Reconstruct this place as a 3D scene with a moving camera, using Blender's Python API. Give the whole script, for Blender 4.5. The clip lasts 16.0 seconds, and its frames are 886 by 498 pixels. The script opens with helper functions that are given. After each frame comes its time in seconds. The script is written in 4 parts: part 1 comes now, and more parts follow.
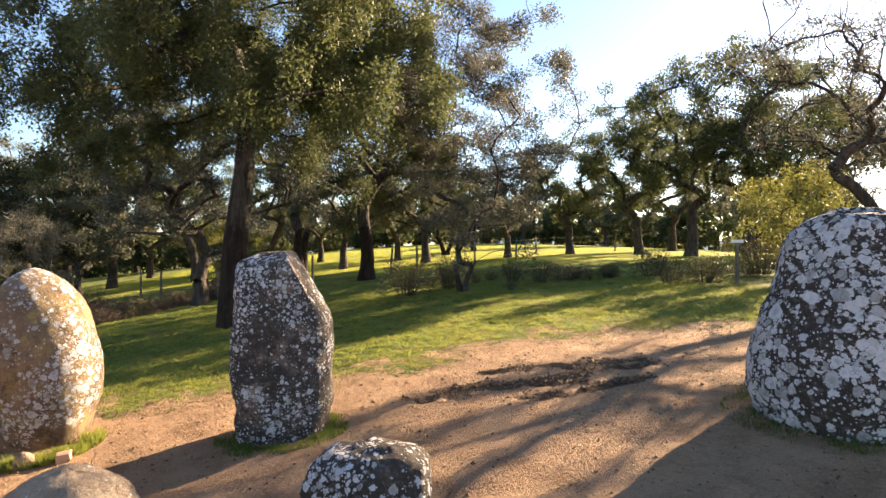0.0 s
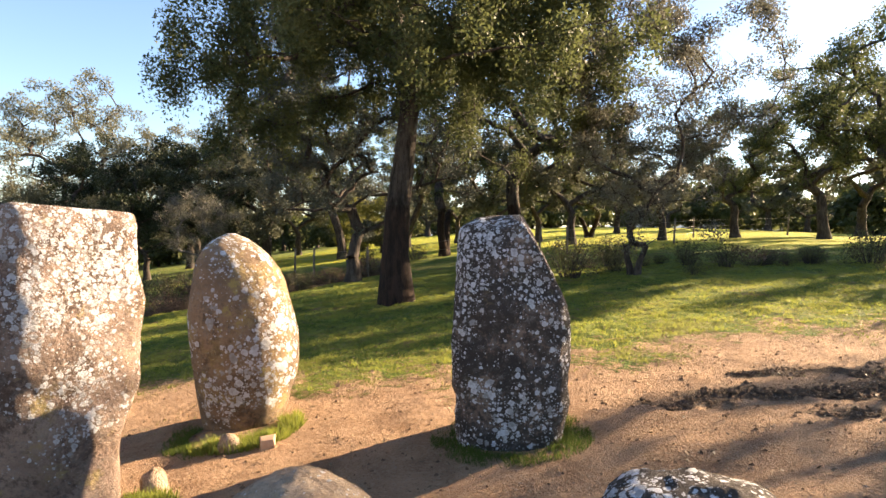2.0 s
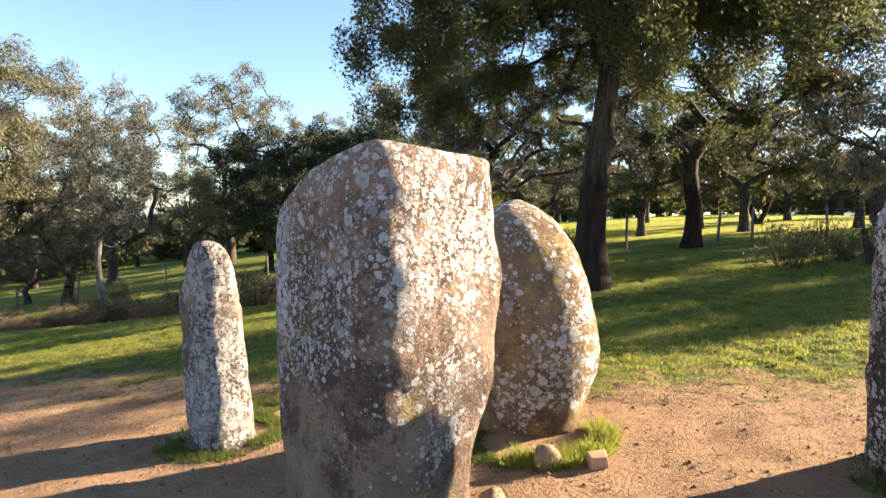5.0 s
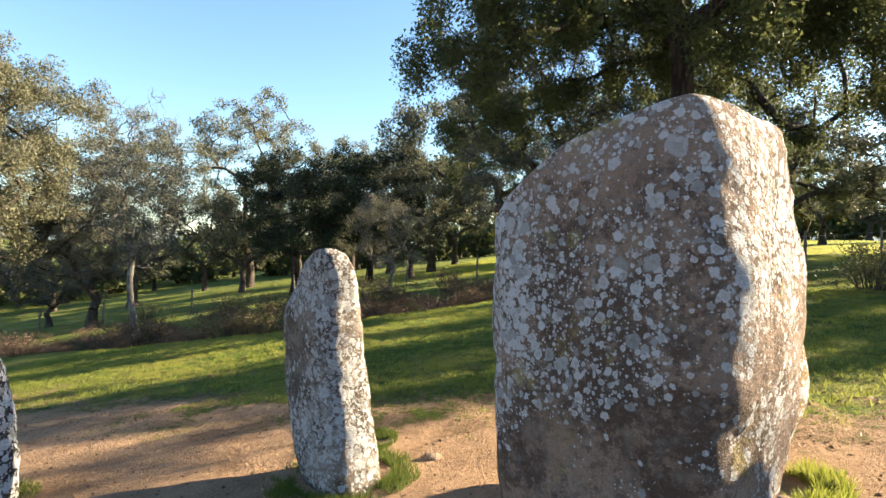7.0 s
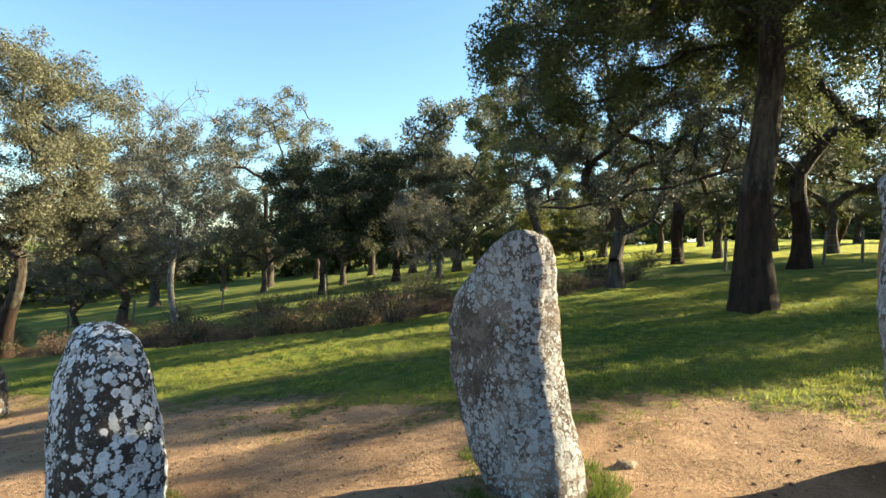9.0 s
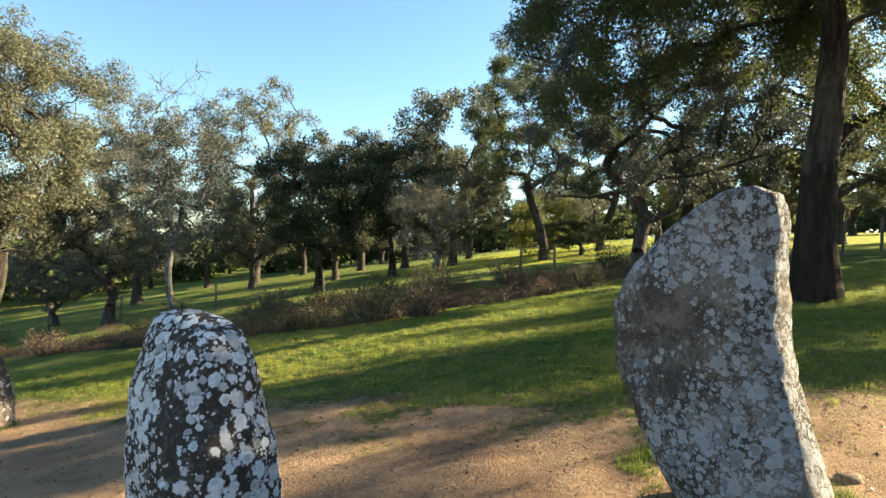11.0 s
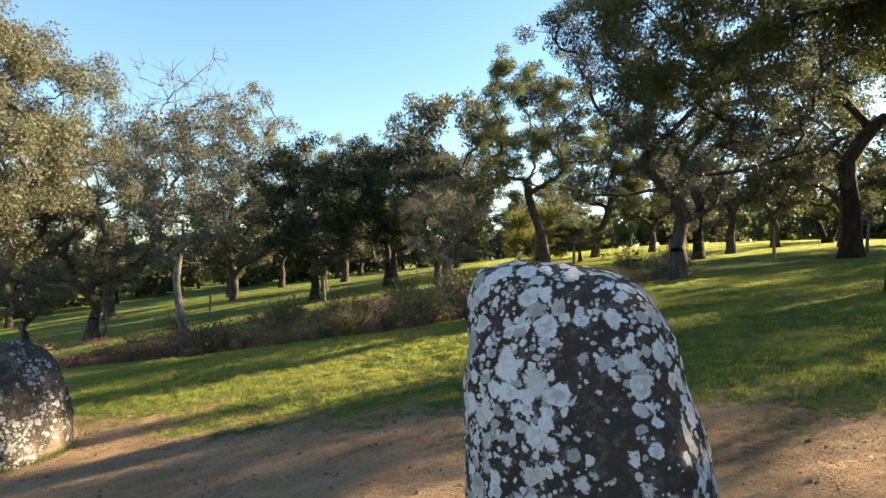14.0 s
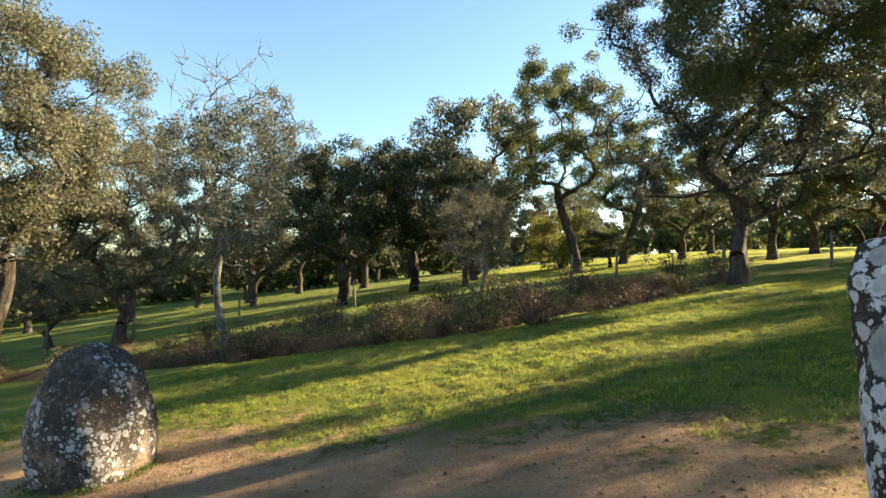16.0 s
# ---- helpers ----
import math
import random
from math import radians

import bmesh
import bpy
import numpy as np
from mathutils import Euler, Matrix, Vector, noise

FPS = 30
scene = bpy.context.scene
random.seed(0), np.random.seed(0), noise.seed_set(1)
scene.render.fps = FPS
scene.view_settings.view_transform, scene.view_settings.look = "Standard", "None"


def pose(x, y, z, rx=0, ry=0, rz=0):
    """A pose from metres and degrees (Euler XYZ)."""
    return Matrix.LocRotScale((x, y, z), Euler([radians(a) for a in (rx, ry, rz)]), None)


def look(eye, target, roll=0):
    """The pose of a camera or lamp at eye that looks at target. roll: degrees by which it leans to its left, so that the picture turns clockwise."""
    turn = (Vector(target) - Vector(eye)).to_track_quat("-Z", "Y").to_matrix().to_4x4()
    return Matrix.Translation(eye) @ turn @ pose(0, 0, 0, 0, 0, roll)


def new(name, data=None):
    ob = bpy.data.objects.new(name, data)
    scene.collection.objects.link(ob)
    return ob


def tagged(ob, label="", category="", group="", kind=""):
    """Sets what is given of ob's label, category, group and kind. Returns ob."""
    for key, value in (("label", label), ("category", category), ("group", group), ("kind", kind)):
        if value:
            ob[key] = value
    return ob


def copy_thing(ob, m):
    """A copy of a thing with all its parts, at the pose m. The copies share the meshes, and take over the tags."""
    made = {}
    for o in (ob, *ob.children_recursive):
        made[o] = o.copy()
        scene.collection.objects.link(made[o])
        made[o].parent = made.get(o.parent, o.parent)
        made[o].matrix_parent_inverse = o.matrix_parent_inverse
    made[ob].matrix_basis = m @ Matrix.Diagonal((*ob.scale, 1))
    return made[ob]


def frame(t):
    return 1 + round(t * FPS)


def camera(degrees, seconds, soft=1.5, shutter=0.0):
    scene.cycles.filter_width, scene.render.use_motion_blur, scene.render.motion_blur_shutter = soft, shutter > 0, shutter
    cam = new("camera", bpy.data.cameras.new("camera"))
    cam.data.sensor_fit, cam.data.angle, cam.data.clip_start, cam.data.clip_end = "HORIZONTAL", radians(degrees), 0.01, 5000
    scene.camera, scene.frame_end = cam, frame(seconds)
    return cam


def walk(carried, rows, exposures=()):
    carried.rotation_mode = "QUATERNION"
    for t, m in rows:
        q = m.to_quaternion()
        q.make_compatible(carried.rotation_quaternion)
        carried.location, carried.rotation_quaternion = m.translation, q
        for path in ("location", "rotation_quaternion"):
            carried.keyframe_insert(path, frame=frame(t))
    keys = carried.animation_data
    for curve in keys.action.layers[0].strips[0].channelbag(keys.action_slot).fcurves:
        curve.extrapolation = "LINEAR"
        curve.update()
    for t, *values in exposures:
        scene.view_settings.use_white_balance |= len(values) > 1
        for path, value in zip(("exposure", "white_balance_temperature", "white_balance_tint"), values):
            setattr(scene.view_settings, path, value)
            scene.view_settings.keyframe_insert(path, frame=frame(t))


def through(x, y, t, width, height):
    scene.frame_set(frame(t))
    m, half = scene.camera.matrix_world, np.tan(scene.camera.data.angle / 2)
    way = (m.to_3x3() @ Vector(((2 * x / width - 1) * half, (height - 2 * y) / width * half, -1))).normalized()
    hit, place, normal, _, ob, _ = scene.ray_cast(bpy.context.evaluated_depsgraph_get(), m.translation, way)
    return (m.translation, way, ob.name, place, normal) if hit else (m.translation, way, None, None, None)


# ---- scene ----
cam = camera(75.4, 16.0)
METRES, EYE, TILT, LEAN, TURN = 12.0, 1.5, 0.0, 0.0, 0.0
ROWS = [
    (0.0, 0.0, 0.0, 0.0, 0.0, 0.0, -0.0),
    (0.5, -0.0245, 0.0282, -0.0032, 2.98, -0.01, -0.1),
    (1.0, -0.0447, 0.0511, -0.0071, 6.72, -0.47, -0.32),
    (1.5, -0.0667, 0.0756, -0.0089, 9.44, -0.92, -0.49),
    (2.0, -0.0977, 0.0892, -0.0143, 12.3, -1.72, -0.66),
    (2.5, -0.124, 0.0988, -0.0176, 15.59, -2.24, -0.83),
    (3.0, -0.1487, 0.1141, -0.0204, 18.12, -2.69, -0.9),
    (3.5, -0.1735, 0.1214, -0.0229, 19.75, -3.35, -0.98),
    (4.0, -0.2051, 0.1237, -0.0255, 21.59, -3.65, -1.09),
    (6.5, -0.3441, 0.149, -0.0433, 24.72, -1.25, -1.19),
    (7.0, -0.3742, 0.1472, -0.0472, 24.7, -0.61, -1.22),
    (7.5, -0.4054, 0.1436, -0.0502, 25.36, -0.71, -1.32),
    (8.0, -0.44, 0.1421, -0.056, 25.72, -0.52, -1.37),
    (8.5, -0.469, 0.1383, -0.0588, 25.27, -0.62, -1.3),
    (9.0, -0.4991, 0.135, -0.0614, 25.28, -0.5, -1.2),
    (11.5, -0.6568, 0.1627, -0.0859, 22.43, -0.75, -0.77),
    (12.0, -0.6896, 0.1647, -0.0926, 21.87, -0.15, -0.58),
    (12.5, -0.7206, 0.1714, -0.0981, 20.66, 0.32, -0.55),
    (13.0, -0.7516, 0.1778, -0.1029, 19.38, 0.1, -0.46),
    (13.5, -0.7888, 0.1709, -0.1089, 19.36, 0.37, -0.45),
    (14.0, -0.8219, 0.1704, -0.1154, 19.29, 0.65, -0.54),
    (14.5, -0.8517, 0.1735, -0.1168, 19.14, 0.95, -0.62),
    (15.0, -0.8828, 0.1737, -0.1206, 20.1, 0.87, -0.72),
    (15.5, -0.9101, 0.1777, -0.126, 20.51, 1.16, -0.83),
    (16.0, -0.9364, 0.1883, -0.1281, 19.97, 1.43, -0.76),
]
walk(cam, [(t, pose(0, 0, EYE, TILT, LEAN, TURN) @ pose(METRES * x, METRES * y, METRES * z, 90 + pitch, roll, yaw)) for t, x, y, z, yaw, pitch, roll in ROWS],
     [(0.0, 2.57, 6800, 15), (4.0, 2.62, 6600, 13), (7.0, 2.63, 6250, 5), (9.0, 2.53, 6250, -2), (12.5, 2.56, 6500, -1), (16.0, 2.58, 6800, 0)])

# ---- world, sun ----
SUN_AZ, SUN_EL = 49.0, 22.0          # degrees clockwise from +y; above the horizon
world = bpy.data.worlds.new("world")
scene.world = world
world.use_nodes = True
wn = world.node_tree.nodes
wl = world.node_tree.links
sky = wn.new("ShaderNodeTexSky")
sky.sky_type = "NISHITA"
sky.sun_disc = False
sky.sun_elevation, sky.sun_rotation = radians(SUN_EL), radians(SUN_AZ)
sky.air_density, sky.dust_density, sky.ozone_density = 1.0, 0.3, 2.4
wl.new(sky.outputs["Color"], wn["Background"].inputs["Color"])
wn["Background"].inputs["Strength"].default_value = 0.055
sun = new("sun", bpy.data.lights.new("sun", "SUN"))
sun.data.energy, sun.data.angle, sun.data.color = 5.0, radians(0.5), (1.0, 0.77, 0.50)
sd = Vector((math.sin(radians(SUN_AZ)) * math.cos(radians(SUN_EL)), math.cos(radians(SUN_AZ)) * math.cos(radians(SUN_EL)), math.sin(radians(SUN_EL))))
sun.matrix_world = look(sd * 50, (0, 0, 0))

# ---- helpers of this scene ----
rng = np.random.default_rng(7)


def vnoise(x, y, seed=0):
    """Smooth value noise in the plane, about -1 to 1."""
    def lattice(i, j):
        v = np.sin(i * 127.1 + j * 311.7 + seed * 74.7) * 43758.5453
        return (v - np.floor(v)) * 2 - 1
    i, j = np.floor(x), np.floor(y)
    u, v = x - i, y - j
    u, v = u * u * (3 - 2 * u), v * v * (3 - 2 * v)
    return (lattice(i, j) * (1 - u) + lattice(i + 1, j) * u) * (1 - v) + (lattice(i, j + 1) * (1 - u) + lattice(i + 1, j + 1) * u) * v


def lie(x, y):
    """The lie of the land: falls to the west, rises gently to the north."""
    x, y = np.asarray(x, float), np.asarray(y, float)
    a, b = 60 * np.tanh(x / 60), 60 * np.tanh(y / 60)
    return -0.36 + 0.0984 * a + 0.0232 * b - 0.00207 * a * a - 0.00126 * a * b + 0.000458 * b * b + 0.25 * np.exp(-(x * x + y * y) / 6)


LINE = [(-40, 14.0), (-28, 14.6), (-20.5, 14.6), (-16.5, 15.4), (-12.6, 18.6), (-10.2, 23.5)]      # the overgrown ditch


def ditch(x, y):
    """1 along the ditch, 0 away from it."""
    x, y = np.asarray(x, float), np.asarray(y, float)
    d = np.full(np.broadcast(x, y).shape, 1e9)
    for (ax, ay), (bx, by) in zip(LINE, LINE[1:]):
        t = np.clip(((x - ax) * (bx - ax) + (y - ay) * (by - ay)) / ((bx - ax) ** 2 + (by - ay) ** 2), 0, 1)
        d = np.minimum(d, np.hypot(x - ax - t * (bx - ax), y - 0.8 - ay - t * (by - ay)))
    return np.exp(-(d / 1.5) ** 2)


def rough(x, y):
    """Small unevenness of the trodden earth and the tussocky turf, and the ditch."""
    turf = 1 - bare(x, y)
    return (0.02 * vnoise(x * 0.9, y * 0.9, 1) + 0.014 * vnoise(x * 2.7, y * 2.7, 2) + (0.006 + 0.016 * turf) * vnoise(x * 5.3, y * 5.3, 3) + (0.005 + 0.014 * turf) * vnoise(x * 9.1, y * 9.1, 4)
            - 0.45 * ditch(x, y))


def mud(x, y):
    """1 in the churned, dark wet patch of the path."""
    d = ((x - 1.0) / 1.9) ** 2 + ((y - 6.95 - 0.06 * (x - 1)) / 0.75) ** 2
    return np.clip(0.58 - 0.65 * d + 0.75 * vnoise(x * 1.5, y * 3.2, 5) + 0.35 * vnoise(x * 5, y * 6, 6), 0, 1)


def bare(x, y):
    """1 where the earth is bare, 0 in the turf."""
    edge = 7.75 + 2.1 / (1 + np.exp(-np.clip(x + 0.9, -30, 30) / 0.7)) + 0.6 * vnoise(x * 0.5, y * 0.5, 8) + 0.5 * vnoise(x * 1.7, y * 2.2, 9)
    return np.clip((edge - y) / 3.0 + 0.45, 0, 1)


def ground_z(x, y):
    return float(lie(x, y) + rough(np.asarray(float(x)), np.asarray(float(y))))


def mesh_of(name, verts, faces, smooth=False):
    """A mesh from arrays; all faces with the same number of corners."""
    verts, faces = np.asarray(verts, np.float32), np.asarray(faces, np.int32)
    me = bpy.data.meshes.new(name)
    n, k = faces.shape
    me.vertices.add(len(verts))
    me.vertices.foreach_set("co", verts.ravel())
    me.loops.add(n * k)
    me.loops.foreach_set("vertex_index", faces.ravel())
    me.polygons.add(n)
    me.polygons.foreach_set("loop_start", np.arange(0, n * k, k, dtype=np.int32))
    me.polygons.foreach_set("use_smooth", np.full(n, smooth))
    me.update(calc_edges=True)
    return me


def part(name, me, material, parent=None, label="", at=None):
    """One mesh object, under a thing or on its own. me: a mesh or a bmesh."""
    if isinstance(me, bmesh.types.BMesh):
        bm, me = me, bpy.data.meshes.new(name)
        bm.to_mesh(me)
        bm.free()
    if material is not None and not me.materials:
        me.materials.append(material)
    ob = new(name, me)
    if parent is not None:
        ob.parent = parent
    if at is not None:
        ob.matrix_basis = at
    if label:
        ob["label"] = label
    return ob


class Nodes:
    """Short hand for a node material."""

    def __init__(self, name):
        self.m = bpy.data.materials.new(name)
        self.m.use_nodes = True
        self.n, self.l = self.m.node_tree.nodes, self.m.node_tree.links
        self.b = self.n["Principled BSDF"]
        self.out = self.n["Material Output"]
        self.co = self.n.new("ShaderNodeTexCoord").outputs["Object"]

    def put(self, socket, value):
        if hasattr(value, "is_linked"):
            self.l.new(value, socket)
        elif isinstance(value, tuple) and len(value) == 3 and socket.type == "RGBA":
            socket.default_value = (*value, 1)
        else:
            socket.default_value = value

    def noise(self, scale, detail=4.0, rough=0.55, co=None, dist=0.0):
        n = self.n.new("ShaderNodeTexNoise")
        n.inputs["Scale"].default_value, n.inputs["Detail"].default_value, n.inputs["Roughness"].default_value = scale, detail, rough
        n.inputs["Distortion"].default_value = dist
        self.l.new(co or self.co, n.inputs["Vector"])
        return n.outputs["Fac"]

    def cells(self, scale, co=None, feature="F1"):
        n = self.n.new("ShaderNodeTexVoronoi")
        n.feature = feature
        n.inputs["Scale"].default_value = scale
        self.l.new(co or self.co, n.inputs["Vector"])
        return n

    def ramp(self, value, lo, hi, a=0.0, b=1.0):
        n = self.n.new("ShaderNodeMapRange")
        n.interpolation_type = "SMOOTHSTEP"
        for i, v in enumerate((value, lo, hi, a, b)):
            self.put(n.inputs[i], v)
        return n.outputs[0]

    def math(self, op, a, b=0.0):
        n = self.n.new("ShaderNodeMath")
        n.operation = op
        self.put(n.inputs[0], a)
        self.put(n.inputs[1], b)
        return n.outputs[0]

    def mix(self, f, a, b):
        n = self.n.new("ShaderNodeMix")
        n.data_type = "RGBA"
        self.put(n.inputs["Factor"], f)
        self.put(n.inputs[6], a)
        self.put(n.inputs[7], b)
        return n.outputs[2]

    def warp(self, scale, amount):
        n = self.n.new("ShaderNodeTexNoise")
        n.inputs["Scale"].default_value, n.inputs["Detail"].default_value = scale, 3
        self.l.new(self.co, n.inputs["Vector"])
        m = self.n.new("ShaderNodeVectorMath")
        m.operation = "MULTIPLY_ADD"
        self.l.new(n.outputs["Color"], m.inputs[0])
        m.inputs[1].default_value = (amount,) * 3
        self.l.new(self.co, m.inputs[2])
        return m.outputs[0]

    def attr(self, name):
        n = self.n.new("ShaderNodeAttribute")
        n.attribute_name = name
        return n.outputs["Fac"]

    def bump(self, height, strength, distance):
        n = self.n.new("ShaderNodeBump")
        n.inputs["Strength"].default_value, n.inputs["Distance"].default_value = strength, distance
        self.l.new(height, n.inputs["Height"])
        self.l.new(n.outputs[0], self.b.inputs["Normal"])

    def done(self, colour, roughness=0.9, spec=0.3):
        self.put(self.b.inputs["Base Color"], colour)
        self.put(self.b.inputs["Roughness"], roughness)
        self.b.inputs["Specular IOR Level"].default_value = spec
        return self.m


# ---- materials ----
def ground_material():
    k = Nodes("earth_and_turf")
    big, mid, fine = k.noise(0.35, 3), k.noise(2.5, 5), k.noise(38, 6, 0.7)
    earth = k.mix(k.ramp(mid, 0.35, 0.68), (0.455, 0.292, 0.178), (0.335, 0.208, 0.124))
    earth = k.mix(k.ramp(fine, 0.45, 0.72), earth, (0.50, 0.36, 0.24))
    earth = k.mix(k.ramp(k.noise(8, 6, 0.75), 0.55, 0.75), earth, (0.24, 0.145, 0.085))
    earth = k.mix(k.math("MULTIPLY", k.ramp(k.noise(1.3, 6, 0.7, None, 0.4), 0.5, 0.66), 0.55), earth, (0.22, 0.128, 0.072))
    earth = k.mix(k.ramp(k.noise(90, 3), 0.6, 0.68), earth, (0.13, 0.085, 0.055))
    earth = k.mix(k.ramp(k.noise(26, 4, 0.8), 0.64, 0.72), earth, (0.16, 0.105, 0.065))
    turf = k.mix(k.ramp(big, 0.38, 0.62), (0.10, 0.16, 0.022), (0.19, 0.235, 0.038))
    turf = k.mix(k.ramp(fine, 0.4, 0.7), turf, (0.05, 0.075, 0.012))
    turf = k.mix(k.math("MULTIPLY", k.ramp(k.noise(0.8, 6, 0.7, None, 0.5), 0.48, 0.62), 0.75), turf, (0.235, 0.225, 0.05))
    turf = k.mix(k.math("MULTIPLY", k.ramp(k.noise(1.7, 7, 0.75, None, 0.5), 0.52, 0.66), 0.8), turf, (0.045, 0.075, 0.016))
    turf = k.mix(k.ramp(k.noise(1.1, 6, 0.7), 0.54, 0.70), turf, (0.17, 0.125, 0.06))
    turf = k.mix(k.ramp(k.noise(13, 5, 0.8), 0.56, 0.68), turf, (0.20, 0.16, 0.075))
    wet = (0.085, 0.06, 0.043)
    edge = k.math("ADD", k.attr("bare"), k.math("MULTIPLY", k.math("SUBTRACT", k.math("ADD", k.math("MULTIPLY", k.noise(1.4, 5, 0.7), 0.5), k.math("MULTIPLY", k.noise(9, 7, 0.8), 0.5)), 0.5), 3.2))
    colour = k.mix(k.ramp(edge, 0.38, 0.62), turf, earth)
    colour = k.mix(k.ramp(k.math("ADD", k.attr("mud"), k.math("SUBTRACT", k.noise(7, 5, 0.7), 0.62)), 0.15, 0.5), colour, wet)
    # far field: yellow-green grass with sunlight painted into its brightness
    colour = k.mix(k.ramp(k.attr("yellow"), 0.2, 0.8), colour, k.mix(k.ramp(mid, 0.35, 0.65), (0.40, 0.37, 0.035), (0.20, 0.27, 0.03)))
    # ditch bed: dark soil and dead plants, plus the scrub's shade as colour
    colour = k.mix(k.ramp(k.math("ADD", k.attr("litter_shade"), k.math("MULTIPLY", k.math("SUBTRACT", k.noise(1.8, 6, 0.75), 0.5), 1.2)), 0.3, 0.6), colour, k.mix(fine, (0.10, 0.07, 0.045), (0.035, 0.026, 0.016)))
    tuft = k.math("MULTIPLY", k.math("ADD", k.noise(5.5, 5, 0.75), k.noise(1.6, 3)), k.ramp(edge, 0.3, 0.7, 1.6, 0.45))
    k.bump(k.math("ADD", k.math("ADD", k.noise(14, 6, 0.75), tuft), k.math("MULTIPLY", fine, 0.8)), 1.0, 0.085)
    return k.done(colour, 0.95, 0.15)


def stone_material(name, thin, thick, dark, ochre, size=0.09, seed=0.0, rim=0.0, granite=((0.18, 0.132, 0.105), (0.31, 0.235, 0.185)), white=0.8, foot=0.0, soot=(0.038, 0.035, 0.033)):
    """Weathered granite: pale crusts of lichen in merging rounded patches, black algae, ochre stain.
    thin, thick: the crust's cover where it is least and most; rim: how far it keeps to the sides; size: the larger patches, in metres;
    foot: height up to which the rubbed foot is bare of crust."""
    k = Nodes(name)
    flat = k.co
    shift = k.n.new("ShaderNodeMapping")
    shift.inputs["Location"].default_value = (seed, seed * 0.7, seed * 1.3)
    k.l.new(k.co, shift.inputs["Vector"])
    k.co = shift.outputs[0]
    xyz = k.n.new("ShaderNodeSeparateXYZ")
    k.l.new(flat, xyz.inputs[0])
    zone = k.noise(1.25, 3, 0.5, None, 0.5)
    grain, pores = k.noise(140, 3, 0.8), k.noise(34, 5, 0.75)
    base = k.mix(k.ramp(k.noise(2.6, 5, 0.65), 0.35, 0.65), granite[0], granite[1])
    base = k.mix(k.math("MULTIPLY", k.ramp(pores, 0.45, 0.7), 0.6), base, tuple(0.62 * v for v in granite[0]))
    base = k.mix(k.math("MULTIPLY", k.ramp(grain, 0.5, 0.75), 0.6), base, tuple(min(0.6, 1.45 * v) for v in granite[1]))
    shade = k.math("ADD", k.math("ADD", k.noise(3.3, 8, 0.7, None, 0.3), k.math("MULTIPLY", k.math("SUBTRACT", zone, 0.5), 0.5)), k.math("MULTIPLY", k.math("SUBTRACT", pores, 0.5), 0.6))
    base = k.mix(k.math("MULTIPLY", k.ramp(shade, 0.68 - dark, 0.84 - dark), 0.9), base, soot)
    base = k.mix(k.math("MULTIPLY", k.ramp(k.noise(60, 5, 0.85), 0.54, 0.68), 0.6), base, tuple(0.55 * v for v in granite[1]))
    base = k.mix(k.math("MULTIPLY", k.ramp(k.math("ADD", k.noise(2.9, 6, 0.65), k.math("MULTIPLY", k.math("SUBTRACT", pores, 0.5), 0.5)), 0.74 - ochre, 0.94 - ochre), 0.7), base, (0.42, 0.31, 0.13))
    base = k.mix(k.math("MULTIPLY", k.ramp(k.noise(17, 8, 0.8), 0.5, 0.66), 0.5), base, (0.32, 0.30, 0.275))
    base = k.mix(k.math("MULTIPLY", k.ramp(k.noise(22, 8, 0.8, None, 0.4), 0.53, 0.66), 0.55), base, (0.05, 0.045, 0.042))
    cover = k.ramp(k.math("ADD", k.math("MULTIPLY", k.noise(1.9, 4, 0.6, None, 0.4), 0.6), k.math("MULTIPLY", k.noise(0.9, 2, 0.5, None, 0.3), 0.4)), 0.40, 0.58, thin, thick)
    if rim:
        side = k.math("ADD", k.math("ABSOLUTE", xyz.outputs[0]), k.math("MULTIPLY", k.math("SUBTRACT", k.noise(2.4, 4, 0.6), 0.5), 0.5))
        cover = k.math("ADD", cover, k.ramp(side, 0.26, 0.52, -rim, 0.6 * rim))
    if foot:
        up = k.math("ADD", xyz.outputs[2], k.math("MULTIPLY", k.math("SUBTRACT", k.noise(3.5, 4, 0.65), 0.5), 0.9))
        cover = k.math("SUBTRACT", cover, k.ramp(up, foot - 0.22, foot + 0.22, 0.9, 0.0))
    crust = None
    for step, (cell, reach) in enumerate(((size * 0.36, 0.55), (size * 0.75, 0.75), (size * 1.25, 0.85), (size * 2.0, 0.42))):
        mp = k.n.new("ShaderNodeMapping")
        mp.inputs["Location"].default_value = (step * 3.7, step * 1.3, step * 5.1)
        k.l.new(k.warp(0.55 / cell, 0.6 * cell), mp.inputs["Vector"])
        v = k.cells(1 / cell, mp.outputs[0])
        sp = k.n.new("ShaderNodeSeparateColor")
        k.l.new(v.outputs["Color"], sp.inputs[0])
        want = k.ramp(k.math("SUBTRACT", k.math("MULTIPLY", cover, reach), sp.outputs[0]), -0.30, 0.35)
        radius = k.math("MULTIPLY", want, k.math("ADD", k.math("MULTIPLY", sp.outputs[1], 0.34), 0.32))
        edge = k.math("SUBTRACT", k.math("ADD", radius, k.math("MULTIPLY", k.math("SUBTRACT", k.noise(55, 5, 0.75), 0.5), 0.75)), v.outputs["Distance"])
        inside = k.ramp(edge, 0.0, 0.08)
        hollow = k.math("MULTIPLY", k.ramp(edge, 0.10, 0.42), k.ramp(sp.outputs[1], 0.25, 0.8, 0.0, 0.30))
        tone = k.mix(k.ramp(sp.outputs[2], 0.0, 0.6), (0.53 * white, 0.53 * white, 0.53 * white), (0.99 * white, 1.01 * white, 1.06 * white))
